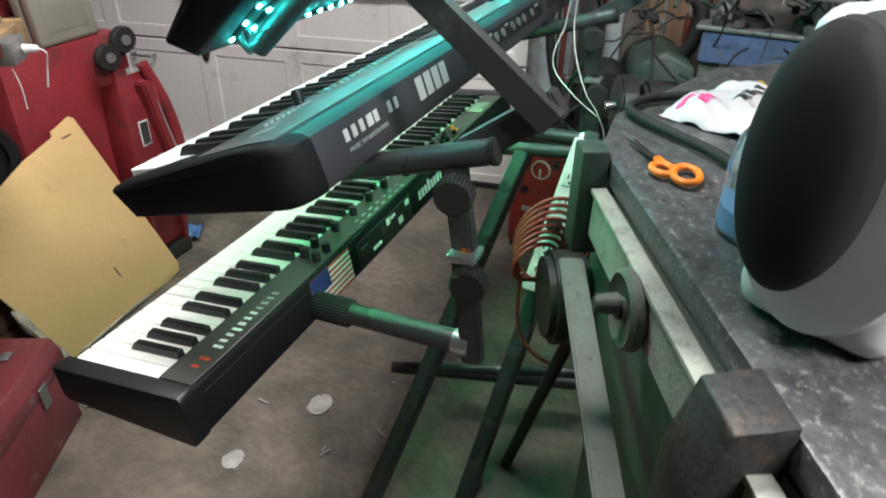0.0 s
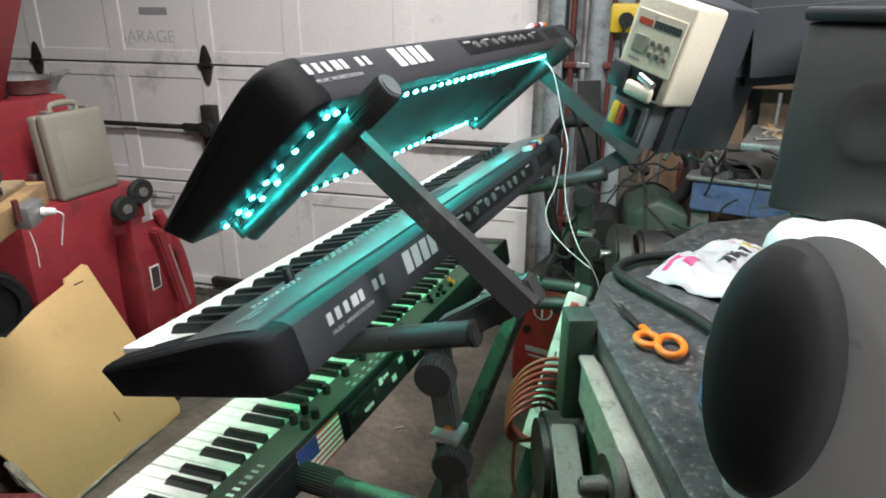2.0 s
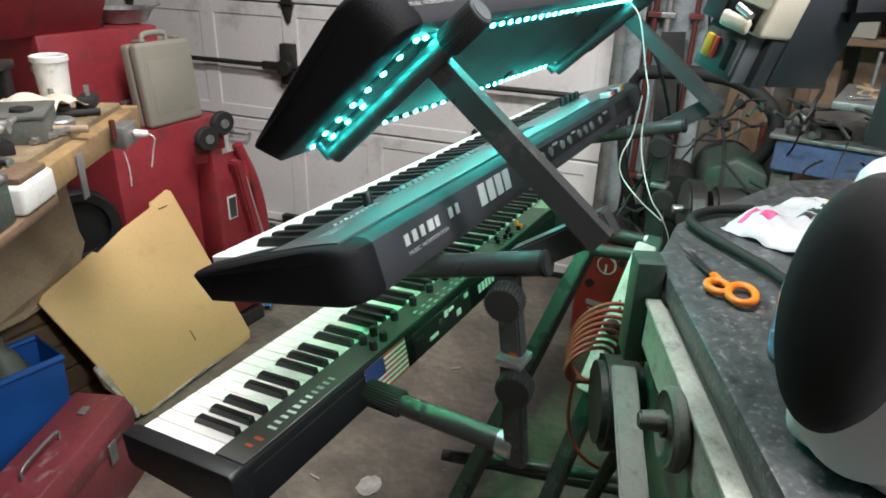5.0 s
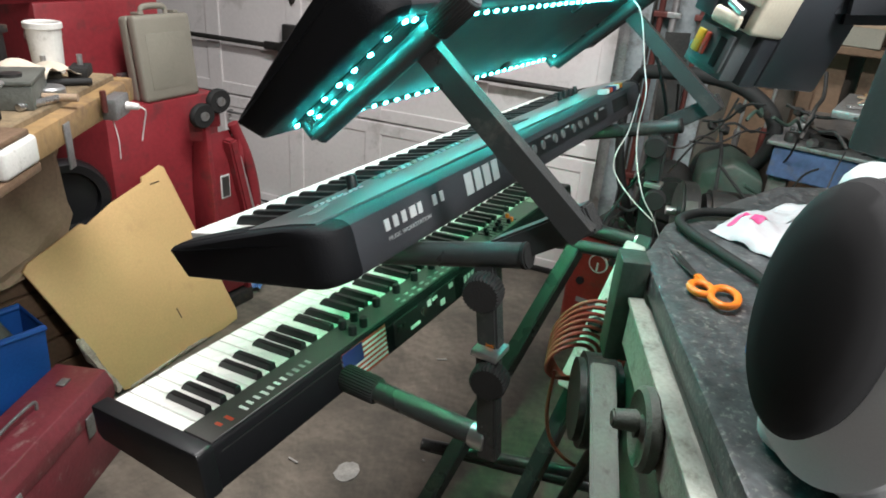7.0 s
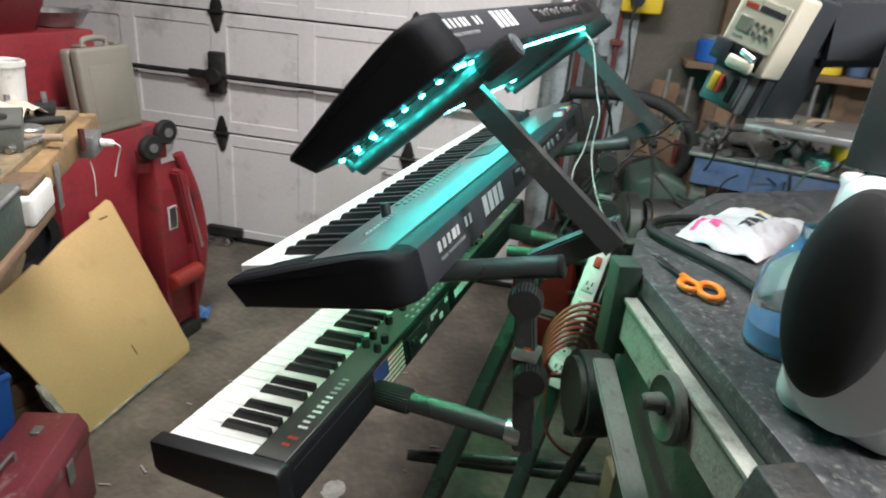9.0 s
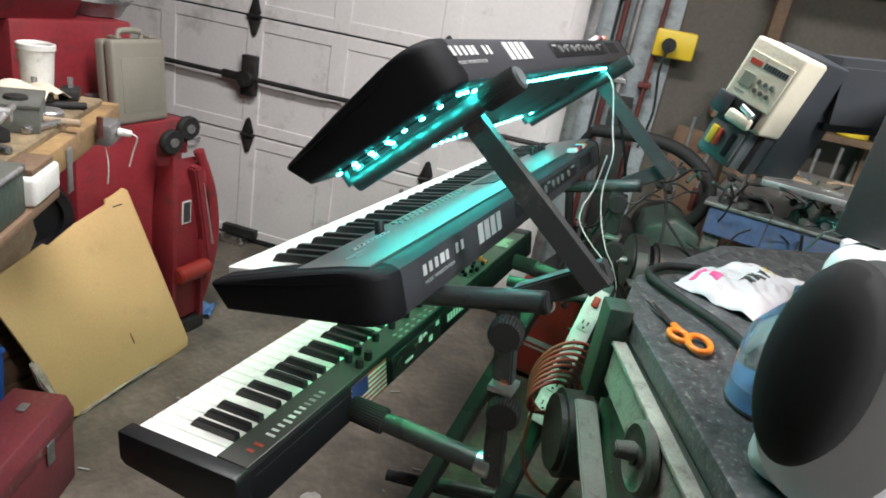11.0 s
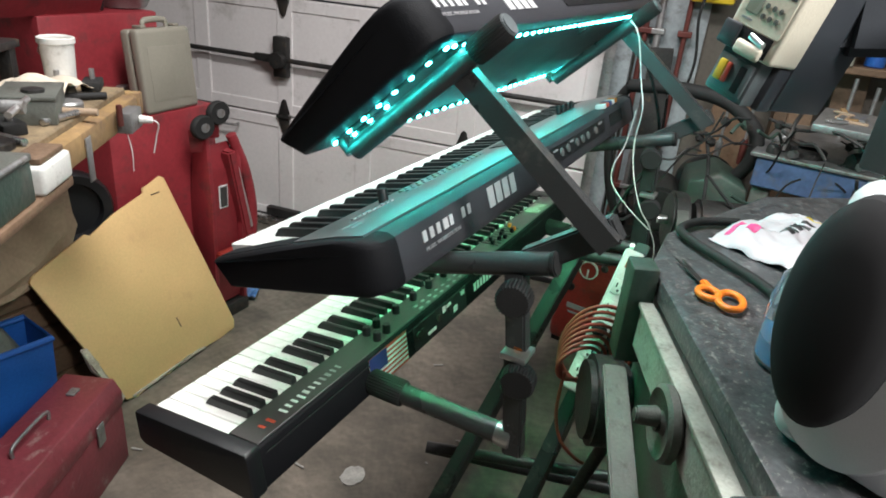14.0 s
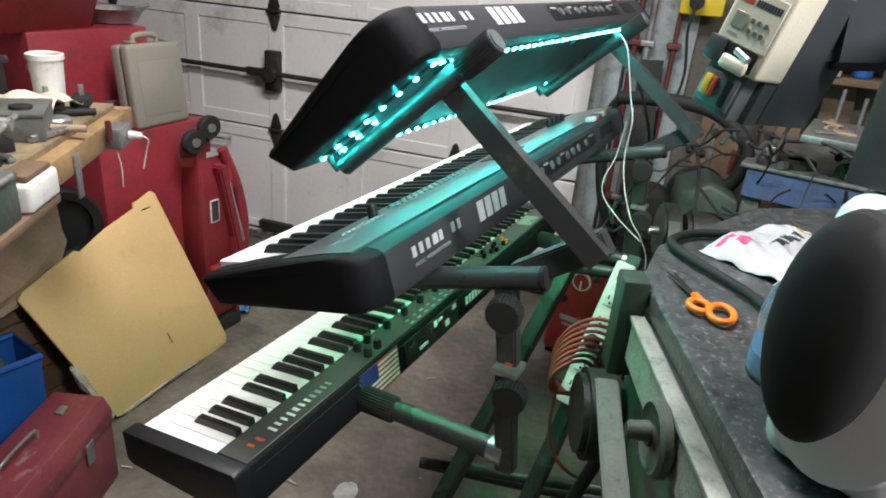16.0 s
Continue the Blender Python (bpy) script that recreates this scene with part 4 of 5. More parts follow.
# ---- bench saw with a cream control panel, on the far part of the saw table ----
HEAD = Matrix(((-0.535, 0.843, -0.053, 0.292), (-0.810, -0.530, -0.251, -0.599), (-0.240, -0.091, 0.966, 1.211), (0, 0, 0, 1))) @ Matrix.Diagonal((0.617, 0.617, 0.746, 1))
bs = thing("scroll_saw", pose(0.58, -1.20, Z, 0, 0, 0), "bench saw with charcoal arm and cream control panel", "saw")
inv = bs.matrix_world.inverted()
HM = inv @ HEAD
part("body", box(0.006, 0.110, 0.076, 0.230, -0.004, 0.190, bevel=0.006), M["charcoal"], bs, "charcoal head body", m=HM)
part("lower_body", box(0.010, 0.108, 0.0400, 0.0755, -0.006, 0.060, bevel=0.004), M["charcoal"], bs, m=HM)
part("cream_cap", box(0.0, 0.112, 0.0, 0.0755, 0.0605, 0.185, bevel=0.006, seg=3), M["cream"], bs, "cream moulded cap", m=HM)
part("lower_cap", box(0.010, 0.096, 0.004, 0.0395, -0.004, 0.060, bevel=0.004), M["guard"], bs, "grey moulded lower cap", m=HM)
pn = part("display_panel", box(0.008, 0.104, -0.0018, 0.0004, 0.094, 0.164, bevel=0.0006, seg=1), M["cream"], bs, "cream panel with display and buttons", m=HM)
part("display", box(0.018, 0.046, -0.0034, -0.0015, 0.112, 0.134, bevel=0.0008, seg=1), M["lcd"], pn)
for i in range(3):
    for j in range(2):
        part("button", rod((0.056 + i * 0.014, -0.0015, 0.128 - j * 0.014), (0.056 + i * 0.014, -0.0045, 0.128 - j * 0.014), 0.0038, sides=12), M["cast_grey"], pn)
part("word_bar", box(0.016, 0.042, -0.0024, -0.0016, 0.146, 0.154), M["print_red"], pn, "red maker's word", smooth=False)
for i in range(9):
    part("word_bar", box(0.047 + i * 0.0058, 0.0517 + i * 0.0058, -0.0024, -0.0016, 0.146, 0.155), M["charcoal"], pn, smooth=False)
part("line_bar", box(0.018, 0.040, -0.0024, -0.0016, 0.102, 0.105), M["print_grey"], pn, smooth=False)
part("recess", box(0.004, 0.096, -0.0016, 0.0006, 0.064, 0.0925, bevel=0.001), M["soft_black"], bs, "dark recess across the face", m=HM)
part("cover_tab", box(-0.006, 0.030, -0.006, 0.002, 0.060, 0.094, bevel=0.003), M["charcoal"], bs, m=HM)
part("blade_clamp", box(0.036, 0.092, -0.012, -0.002, 0.058, 0.078, bevel=0.006, seg=3), M["cream"], bs, "rounded cream blade cover", m=HM)
part("clamp_screw", rod((0.055, -0.004, 0.086), (0.088, -0.008, 0.081), 0.005), M["bright_steel"], bs, m=HM)
part("switch_plate", box(0.018, 0.090, -0.001, 0.0045, 0.004, 0.052, bevel=0.002), M["guard"], bs, m=HM)
part("switch", box(0.024, 0.040, -0.008, -0.0005, 0.014, 0.044, bevel=0.003), M["yellow"], bs, "yellow stop switch", m=HM)
part("switch_key", box(0.0405, 0.050, -0.007, -0.0005, 0.014, 0.044, bevel=0.003), M["print_red"], bs, "red switch key", m=HM)
part("slot", box(0.066, 0.080, -0.002, -0.0005, 0.008, 0.046, bevel=0.001), M["soft_black"], bs, m=HM)
a0, a1 = inv @ (HEAD @ Vector((0.06, 0.180, 0.140))), inv @ Vector((0.56, -1.22, 1.335))
part("arm", beam(a0, a1, 0.075, 0.085, bevel=0.010), M["charcoal"], bs, "charcoal upper arm")
part("post", beam(inv @ Vector((0.56, -1.22, Z + 0.02)), inv @ Vector((0.56, -1.22, 1.365)), 0.12, 0.14, (0, 1, 0), bevel=0.014), M["charcoal"], bs)
part("base", box(-0.14, 0.14, -0.16, 0.20, 0, 0.03, bevel=0.006), M["charcoal"], bs)

# ---- welding set, cables ----
wd = thing("welding_set", pose(1.62, -0.235, 0, 0, 0, -7), "faded red welding set on the floor with two dials", "welder")
part("case", box(0.0, 0.30, -0.115, 0.115, 0.02, 0.41, bevel=0.022, seg=3), M["welder_red"], wd)
part("top_cover", box(0.01, 0.29, -0.10, 0.10, 0.4105, 0.432, bevel=0.008), M["dark_iron"], wd, "dark worn top")
for z, y in ((0.335, 0.0), (0.25, 0.055)):
    d = part("dial", rod((0.001, y, z), (-0.008, y, z), 0.034 if y == 0 else 0.014, sides=28), M["print_white"] if y == 0 else M["rubber"], wd, "pale round dial" if y == 0 else "")
    if y == 0:
        part("face", rod((-0.0081, y, z), (-0.0088, y, z), 0.029, sides=28), M["welder_red"], d)
        part("pointer", box(-0.012, -0.0086, -0.003, 0.003, z - 0.026, z + 0.004), M["print_white"], d, smooth=False)
part("print_bar", box(-0.0012, 0.0005, -0.075, 0.06, 0.165, 0.185), M["print_grey"], wd, "worn pale word", smooth=False)
part("print_bar", box(-0.0012, 0.0005, -0.06, 0.05, 0.145, 0.153), M["print_grey"], wd, smooth=False)
for y in (-0.09, 0.09):
    part("foot", box(0.02, 0.28, y - 0.015, y + 0.015, 0, 0.021), M["rubber"], wd)
part("handle", pipe([(0.03, 0, 0.42), (0.05, 0, 0.48), (0.24, 0, 0.48), (0.27, 0, 0.42)], 0.009), M["rubber"], wd)
part("hose", pipe([(0.05, -0.06, 0.43), (0.0, -0.09, 0.45), (0.02, -0.115, 0.40), (0.10, -0.14, 0.2), (0.05, -0.17, 0.03), (-0.06, -0.12, 0.008)], 0.009), M["rubber"], wd, "black hose")
wc = thing("white_cable", pose(1.05, -0.36, 1.18), "thin white cable hanging from the top keyboard", "cable")
part("strand", pipe([(0.0, 0.02, 0.03), (0, -0.004, 0), (0.01, -0.028, -0.10), (0, -0.045, -0.155), (0.015, -0.04, -0.24), (0, -0.056, -0.31), (-0.02, -0.09, -0.38), (0, -0.121, -0.434), (0.03, -0.14, -0.52), (0.02, -0.12, -0.70)], 0.0014, 8), M["cord_white"], wc)
part("strand", pipe([(0.01, -0.03, -0.16), (0.02, -0.019, -0.248), (0, -0.005, -0.30), (0, -0.011, -0.344), (-0.01, -0.06, -0.39), (0, -0.118, -0.436)], 0.0014, 8), M["cord_white"], wc)
bc = thing("black_cable", pose(1.16, -0.37, 1.10), "black cable hanging behind the keyboards", "cable")
part("strand", pipe([(0, 0.03, 0.06), (0.02, -0.03, -0.05), (0.05, -0.06, -0.2), (0.0, 0.0, -0.36), (-0.05, 0.02, -0.44), (0.05, -0.05, -0.5), (0.05, -0.16, -0.62)], 0.004, 8), M["rubber"], bc)

# ---- machines and metal bench at the far right ----
mb = thing("metal_bench", pose(1.62, -0.66, 0, 0, 0, -6), "blue steel bench with a worn plate top", "bench")
part("rail", beam((0, 0, 0.80), (0, -1.1, 0.80), 0.05, 0.085, bevel=0.004), M["blue_paint"], mb, "blue steel front rail")
part("plate", box(-0.03, 0.62, -1.15, 0.02, 0.846, 0.858, bevel=0.003), M["steel"], mb, "worn steel plate")
for x, y in ((0.02, -0.03), (0.02, -1.05), (0.58, -0.03), (0.58, -1.05)):
    part("leg", box(x - 0.025, x + 0.025, y - 0.025, y + 0.025, 0, 0.84, bevel=0.003), M["cast_grey"], mb)
part("shelf", box(0.0, 0.60, -1.08, 0.0, 0.60, 0.618, bevel=0.003), M["dark_wood"], mb, "dark wooden lower shelf")
part("shelf", box(0.0, 0.60, -1.08, 0.0, 0.25, 0.268, bevel=0.003), M["dark_wood"], mb, "dark wooden lower shelf")
wb2 = thing("wooden_box", pose(1.68, -0.83, 0.618, 0, 0, -8), "reddish wooden box on the bench shelf", "box")
part("body", box(0, 0.20, -0.14, 0.0, 0, 0.10, bevel=0.004), M["copper"], wb2)
part("lid", box(-0.004, 0.204, -0.144, 0.004, 0.1005, 0.116, bevel=0.003), M["copper"], wb2)
pl = thing("drill_stand_table", pose(1.55, -0.80, 0.858, 0, 0, -6), "steel machine table with papers and bits on it", "machine table")
part("column", rod((0.12, -0.12, 0), (0.12, -0.12, 0.10), 0.028), M["steel"], pl)
part("table", box(-0.04, 0.28, -0.30, 0.03, 0.1005, 0.122, bevel=0.004), M["steel"], pl, "flat steel table")
for i in range(12):
    a, x, y = random.uniform(0, 180), random.uniform(0.0, 0.24), random.uniform(-0.27, 0.0)
    part("scrap", box(-0.03, 0.03, -0.008, 0.008, 0, 0.006, bevel=0.001, seg=1), M[random.choice(("pine", "bright_steel", "paper_brown", "yellow"))], pl, m=pose(x, y, 0.1222 + 0.002 * (i % 3), 0, 0, a))
cl = thing("paint_can", pose(1.72, -1.08, 0.858), "small white can with a yellow band", "can")
part("body", lathe([(0.034, 0), (0.036, 0.003), (0.036, 0.09), (0.032, 0.094), (0.0005, 0.094)], None, 24), M["white_plastic"], cl)
part("band", lathe([(0.0364, 0.02), (0.0368, 0.022), (0.0368, 0.06), (0.0364, 0.062)], None, 24), M["yellow"], cl)


spare = random.Random(8)
for i in range(22):
    x, y = spare.uniform(0.0, 0.30), spare.uniform(-0.55, -0.02)
    t = thing("bench_part", pose(1.62, -0.66, 0.8585, 0, 0, -6) @ pose(x, y, 0, 0, 0, spare.uniform(0, 360)), "oily loose part lying on the steel bench", "part", "loose parts on the steel bench")
    mt = M[spare.choice(("dark_iron", "steel", "cast_grey", "dark_iron", "rubber", "bright_steel"))]
    w = spare.uniform(0.02, 0.05)
    if i % 3 == 0:
        part("casting", prism([(-0.02, 0.0), (0.02, 0.0), (0.016, 0.03), (0.0, 0.045), (-0.016, 0.03)], -w, w, 0.003), mt, t)
        part("bolt", rod((0, 0, 0.040), (0, 0, 0.062), 0.007, sides=8), M["steel"], t)
    elif i % 3 == 1:
        part("collar", lathe([(w * 0.5, 0), (w, 0.0), (w, 0.018), (w * 0.8, 0.024), (w * 0.5, 0.024)], None, 20), mt, t)
    else:
        part("shank", rod((-w * 2, 0, 0.009), (w * 2, 0.01, 0.009), 0.008, sides=12, bevel=0.001), mt, t)
        part("head", rod((w * 2, 0.01, 0.013), (w * 2 + 0.02, 0.012, 0.013), 0.013, sides=6, bevel=0.001), M["steel"], t)


def machine(x, y, rz, label):
    """An old belt-driven machine: pedestal, bed, headstock, shaft, chuck, levers, motor and pulleys."""
    k = thing("metal_lathe", pose(x, y, 0, 0, 0, rz), label, "lathe")
    part("pedestal", prism([(-0.14, 0), (0.14, 0), (0.11, 0.48), (-0.11, 0.48)], 0.0, 0.26, 0.012), M["green_iron"], k, "dark green pedestal")
    part("bed", box(-0.12, 0.42, -0.09, 0.09, 0.481, 0.56, bevel=0.008), M["dark_iron"], k)
    part("headstock", prism([(-0.10, 0.561), (0.10, 0.561), (0.085, 0.74), (0.0, 0.78), (-0.085, 0.74)], 0.02, 0.24, 0.012), M["green_iron"], k, "dark green headstock")
    part("spindle", rod((-0.14, 0, 0.66), (0.36, 0, 0.66), 0.024), M["steel"], k)
    part("chuck", lathe([(0.05, 0), (0.062, 0.008), (0.062, 0.045), (0.05, 0.055), (0.02, 0.055), (0.02, 0.07)], pose(-0.06, 0, 0.66, 0, -90, 0), 28), M["steel"], k, "worn steel chuck")
    for i, (r, xx) in enumerate(((0.075, 0.26), (0.055, 0.285), (0.10, 0.31))):
        part("pulley", lathe([(0.02, 0), (r, 0.001), (r - 0.008, 0.010), (r, 0.019), (0.02, 0.02)], pose(xx, 0, 0.66, 0, 90, 0), 28), M["dark_iron"], k)
    part("motor", rod((0.06, 0.15, 0.62), (0.28, 0.15, 0.62), 0.075, sides=28, bevel=0.012), M["dark_iron"], k, "dark motor")
    for i in range(4):
        a = radians(20 + i * 90)
        part("lever", rod((-0.10, 0.0 + 0.02 * math.cos(a), 0.58 + 0.02 * math.sin(a)), (-0.13, 0.13 * math.cos(a), 0.58 + 0.13 * math.sin(a)), 0.007), M["bright_steel"], k)
        part("lever_ball", lathe([(0.002, -0.013), (0.010, -0.009), (0.013, 0), (0.010, 0.009), (0.002, 0.013)], pose(-0.13, 0.135 * math.cos(a), 0.58 + 0.135 * math.sin(a)), 14), M["rubber"], k)
    part("tray", box(-0.16, 0.44, -0.16, 0.20, 0.455, 0.4805, bevel=0.006), M["dark_iron"], k)
    return k


machine(1.55, -0.58, 12, "dark green belt-driven metal lathe covered in oil")
gd = thing("bench_grinder", pose(1.36, -0.62, 0.0, 0, 0, 20), "black pedestal grinder with grey wheels and tool rests", "grinder")
part("column", rod((0, 0, 0.02), (0, 0, 0.62), 0.035), M["green_iron"], gd)
part("foot", lathe([(0.14, 0), (0.14, 0.012), (0.05, 0.03), (0.04, 0.05)], None, 28), M["dark_iron"], gd)
part("motor", rod((0, -0.08, 0.69), (0, 0.08, 0.69), 0.068, sides=28, bevel=0.012), M["dark_iron"], gd, "round black motor")
for s in (-1, 1):
    part("wheel_guard", rod((0, s * 0.10, 0.69), (0, s * 0.145, 0.69), 0.082, sides=30, bevel=0.006), M["dark_iron"], gd)
    part("wheel", rod((-0.02, s * 0.108, 0.685), (-0.02, s * 0.138, 0.685), 0.072, sides=30), M["cast_grey"], gd, "grey grinding wheel")
    part("tool_rest", box(-0.13, -0.08, s * 0.122 - 0.03, s * 0.122 + 0.03, 0.66, 0.668, bevel=0.002), M["steel"], gd)
    part("shaft", rod((0, s * 0.08, 0.69), (0, s * 0.17, 0.69), 0.012), M["bright_steel"], gd)
hz = thing("air_hose", pose(1.78, -0.42, 0.98), "thick black air hose hung in a bend by the wall", "hose")
part("run", pipe([(-0.02, 0.20, -0.02), (-0.05, 0.02, 0.0), (-0.06, -0.12, -0.02), (-0.08, -0.22, -0.10), (-0.08, -0.20, -0.22), (-0.06, -0.08, -0.32), (-0.02, 0.02, -0.42)], 0.022, 12), M["rubber"], hz)
part("tail", pipe([(-0.02, 0.20, -0.02), (0.0, 0.24, -0.12), (-0.02, 0.21, -0.35), (0.0, 0.10, -0.62), (0.08, -0.05, -0.93)], 0.016, 10), M["rubber"], hz)

# odds and ends on the wall shelves, each its own thing
kinds = [("tin_can", "small tin can on the wall shelf", "can"), ("carton", "small carton on the wall shelf", "carton"), ("jar", "dusty jar on the wall shelf", "jar")]
for z in (1.085, 1.645):
    u = -0.58
    while u > -1.85:
        name, label, cat = random.choice(kinds)
        w, h = random.uniform(0.05, 0.14), random.uniform(0.06, 0.20)
        mt = M[random.choice(("cast_grey", "paper_brown", "welder_red", "white_plastic", "blue_paint", "dark_iron", "yellow", "beige", "bin_blue"))]
        t = thing(name, DOOR @ pose(u - w / 2, 0.10, z, 0, 0, random.uniform(-12, 12)), label, cat)
        if name == "carton":
            part("box", box(-w / 2, w / 2, -0.05, 0.06, 0, h, bevel=0.003, seg=1), mt, t)
            part("flap", box(-w / 2, w / 2, 0.0605, 0.062, h * 0.3, h * 0.7), M["paper_brown"], t, smooth=False)
        else:
            part("body", lathe([(w / 2 - 0.004, 0), (w / 2, 0.004), (w / 2, h - 0.01), (w / 2 - 0.008, h - 0.002), (0.0005, h - 0.002)], None, 20), mt, t)
            part("lid", lathe([(w / 2 - 0.006, h - 0.0015), (w / 2 - 0.004, h + 0.012), (0.0005, h + 0.012)], None, 20), M["steel"], t)
        u -= w + random.uniform(0.01, 0.05)
for i, (u, L, c) in enumerate(((-0.50, 0.24, "steel"), (-0.58, 0.20, "copper"), (-0.86, 0.26, "white_plastic"), (-0.93, 0.18, "steel"), (-1.00, 0.22, "dark_iron"), (-1.2, 0.25, "steel"), (-1.32, 0.2, "copper"))):
    t = thing("hanging_tool", DOOR @ pose(u, 0.165, 1.02 - 0.02 * (i % 2)), "long hand tool hung from the shelf edge", "tool")
    part("shaft", rod((0, 0, 0.03), (0, 0, -L), 0.007, 0.005), M["steel"], t)
    part("handle", rod((0, 0, -L), (0, 0, -L - 0.09), 0.012, 0.010, bevel=0.002), M[c], t)

# loose iron round the machines
for i in range(60):
    x, y, z = random.uniform(1.32, 1.62), random.uniform(-1.0, -0.36), random.uniform(0.40, 0.98)
    t = thing("iron_rod", pose(x, y, z), "rusty bent iron rod lodged among the machines", "rod")
    a, b, L = random.uniform(-1, 1), random.uniform(0, math.tau), random.uniform(0.05, 0.15)
    d = Vector((math.cos(a) * math.cos(b), math.cos(a) * math.sin(b), math.sin(a))) * L
    mt = M[random.choice(("dark_iron", "dark_iron", "green_iron", "rubber"))]
    part("rod", pipe([-d, -d * 0.3 + Vector((0, 0, 0.02)), d * 0.4, d + Vector((0.01, 0.02, 0.01))], random.uniform(0.002, 0.006), 8, smooth_steps=4), mt, t)
    if i % 2:
        part("nut", rod(d * 0.8, d * 0.95, 0.013, sides=6, bevel=0.002), M["dark_iron"], t)

for i in range(9):
    u, h, w = -0.30 - 0.15 * i, random.uniform(0.9, 1.22), random.uniform(0.05, 0.12)
    t = thing("leaning_board", DOOR @ pose(u, 0.10, 0.0, 4, random.uniform(-4, 4), 0), "old board leaning against the wall", "board")
    part("plank", box(-w / 2, w / 2, -0.01, 0.01, 0.003, h, bevel=0.002, seg=1), M[random.choice(("dark_wood", "dark_wood", "cast_grey", "dark_iron"))], t)

# ---- left side: red cabinet, case, jack ----
rc = thing("tool_cabinet", pose(0.86, 1.02, 0), "scratched red steel tool cabinet with an open lid", "cabinet")
part("body", box(-0.14, 0.27, 0.0, 0.50, 0.0, 0.775, bevel=0.006), M["red_paint"], rc, "red lower body")
part("upper_chest", box(-0.20, 0.20, 0.16, 0.58, 0.7755, 1.055, bevel=0.006), M["red_paint"], rc, "red upper chest")
part("open_lid", box(-0.62, 0.0, -0.008, 0.008, 0.0, 0.34, bevel=0.004), M["red_paint"], rc, "open red lid", m=pose(0.02, 0.20, 1.056, 28, 0, 6))
part("rail", box(0.02, 0.10, 0.13, 0.1595, 0.82, 0.84, bevel=0.003), M["steel"], rc)
pan = thing("oil_pan", pose(1.03, 1.30, 1.055), "round dull metal pan on the red cabinet", "pan")
part("bowl", lathe([(0.05, 0.0), (0.07, 0.004), (0.095, 0.045), (0.102, 0.048), (0.094, 0.042), (0.066, 0.008), (0.0005, 0.006)], None, 32), M["steel"], pan)
part("handle", rod((0.09, 0, 0.045), (0.17, 0.03, 0.05), 0.007), M["steel"], pan)
tl = thing("spray_tool", pose(0.90, 1.25, 1.055), "black and yellow hand tool on the red cabinet", "tool")
part("grip", rod((0, 0, 0.0), (0.01, 0.01, 0.09), 0.018, bevel=0.004), M["black_plastic"], tl)
part("collar", rod((0.01, 0.01, 0.0905), (0.012, 0.012, 0.11), 0.015, bevel=0.003), M["yellow"], tl)
part("bottle", rod((-0.06, 0.02, 0.0), (-0.06, 0.02, 0.15), 0.035, bevel=0.01), M["steel"], tl)

cs = thing("tool_case", pose(0.862, 1.020, 0.776, -5, 0, 3) @ Matrix.Diagonal((0.86, 0.95, 1.17, 1)), "beige plastic drill case standing on the red cabinet", "case")
part("front_shell", box(0.0, 0.245, -0.005, 0.033, 0.0, 0.215, bevel=0.012, seg=3), M["beige"], cs)
part("rear_shell", box(0.002, 0.243, 0.0335, 0.075, 0.0, 0.213, bevel=0.012, seg=3), M["beige"], cs)
part("handle", pipe([(0.07, 0.033, 0.208), (0.075, 0.033, 0.232), (0.165, 0.033, 0.232), (0.17, 0.033, 0.208)], 0.008), M["beige"], cs)
for x in (0.04, 0.19):
    part("latch", box(x, x + 0.022, 0.012, 0.052, 0.2155, 0.222, bevel=0.002), M["beige"], cs)
part("recess", box(0.035, 0.21, -0.0065, -0.0045, 0.03, 0.17, bevel=0.001), M["beige"], cs)

jk = thing("floor_jack", pose(1.065, 0.985, 0.0) @ Matrix.Diagonal((1.18, 1.0, 1.03, 1)), "red trolley jack stood on end against the cabinet", "jack")
part("side_plate", prism([(-0.06, 0.05), (0.04, 0.05), (0.045, 0.40), (0.0, 0.70), (-0.05, 0.72), (-0.065, 0.45)], -0.055, -0.040, 0.003), M["red_paint"], jk, m=pose(0, 0, 0))
part("side_plate", prism([(-0.06, 0.05), (0.04, 0.05), (0.045, 0.36), (0.0, 0.60), (-0.05, 0.64), (-0.065, 0.40)], 0.060, 0.075, 0.003), M["red_paint"], jk)
part("body", prism([(-0.045, 0.06), (0.03, 0.06), (0.03, 0.60), (-0.02, 0.64), (-0.045, 0.56)], -0.0395, 0.0595, 0.008), M["red_paint"], jk)
part("frame_rail", pipe([(0.055, -0.035, 0.66), (0.100, -0.045, 0.52), (0.118, -0.050, 0.36), (0.100, -0.045, 0.20), (0.070, -0.035, 0.08)], 0.017, 12), M["red_paint"], jk, "bowed red frame rail")
part("web", box(0.060, 0.104, -0.030, -0.018, 0.14, 0.52, bevel=0.004), M["red_paint"], jk)
part("lift_arm", beam((0.02, -0.06, 0.62), (0.095, -0.05, 0.25), 0.03, 0.04, (0, 1, 0), bevel=0.006), M["red_paint"], jk)
part("ram", rod((0.05, -0.055, 0.55), (0.10, -0.055, 0.32), 0.012), M["bright_steel"], jk, "worn bright ram")
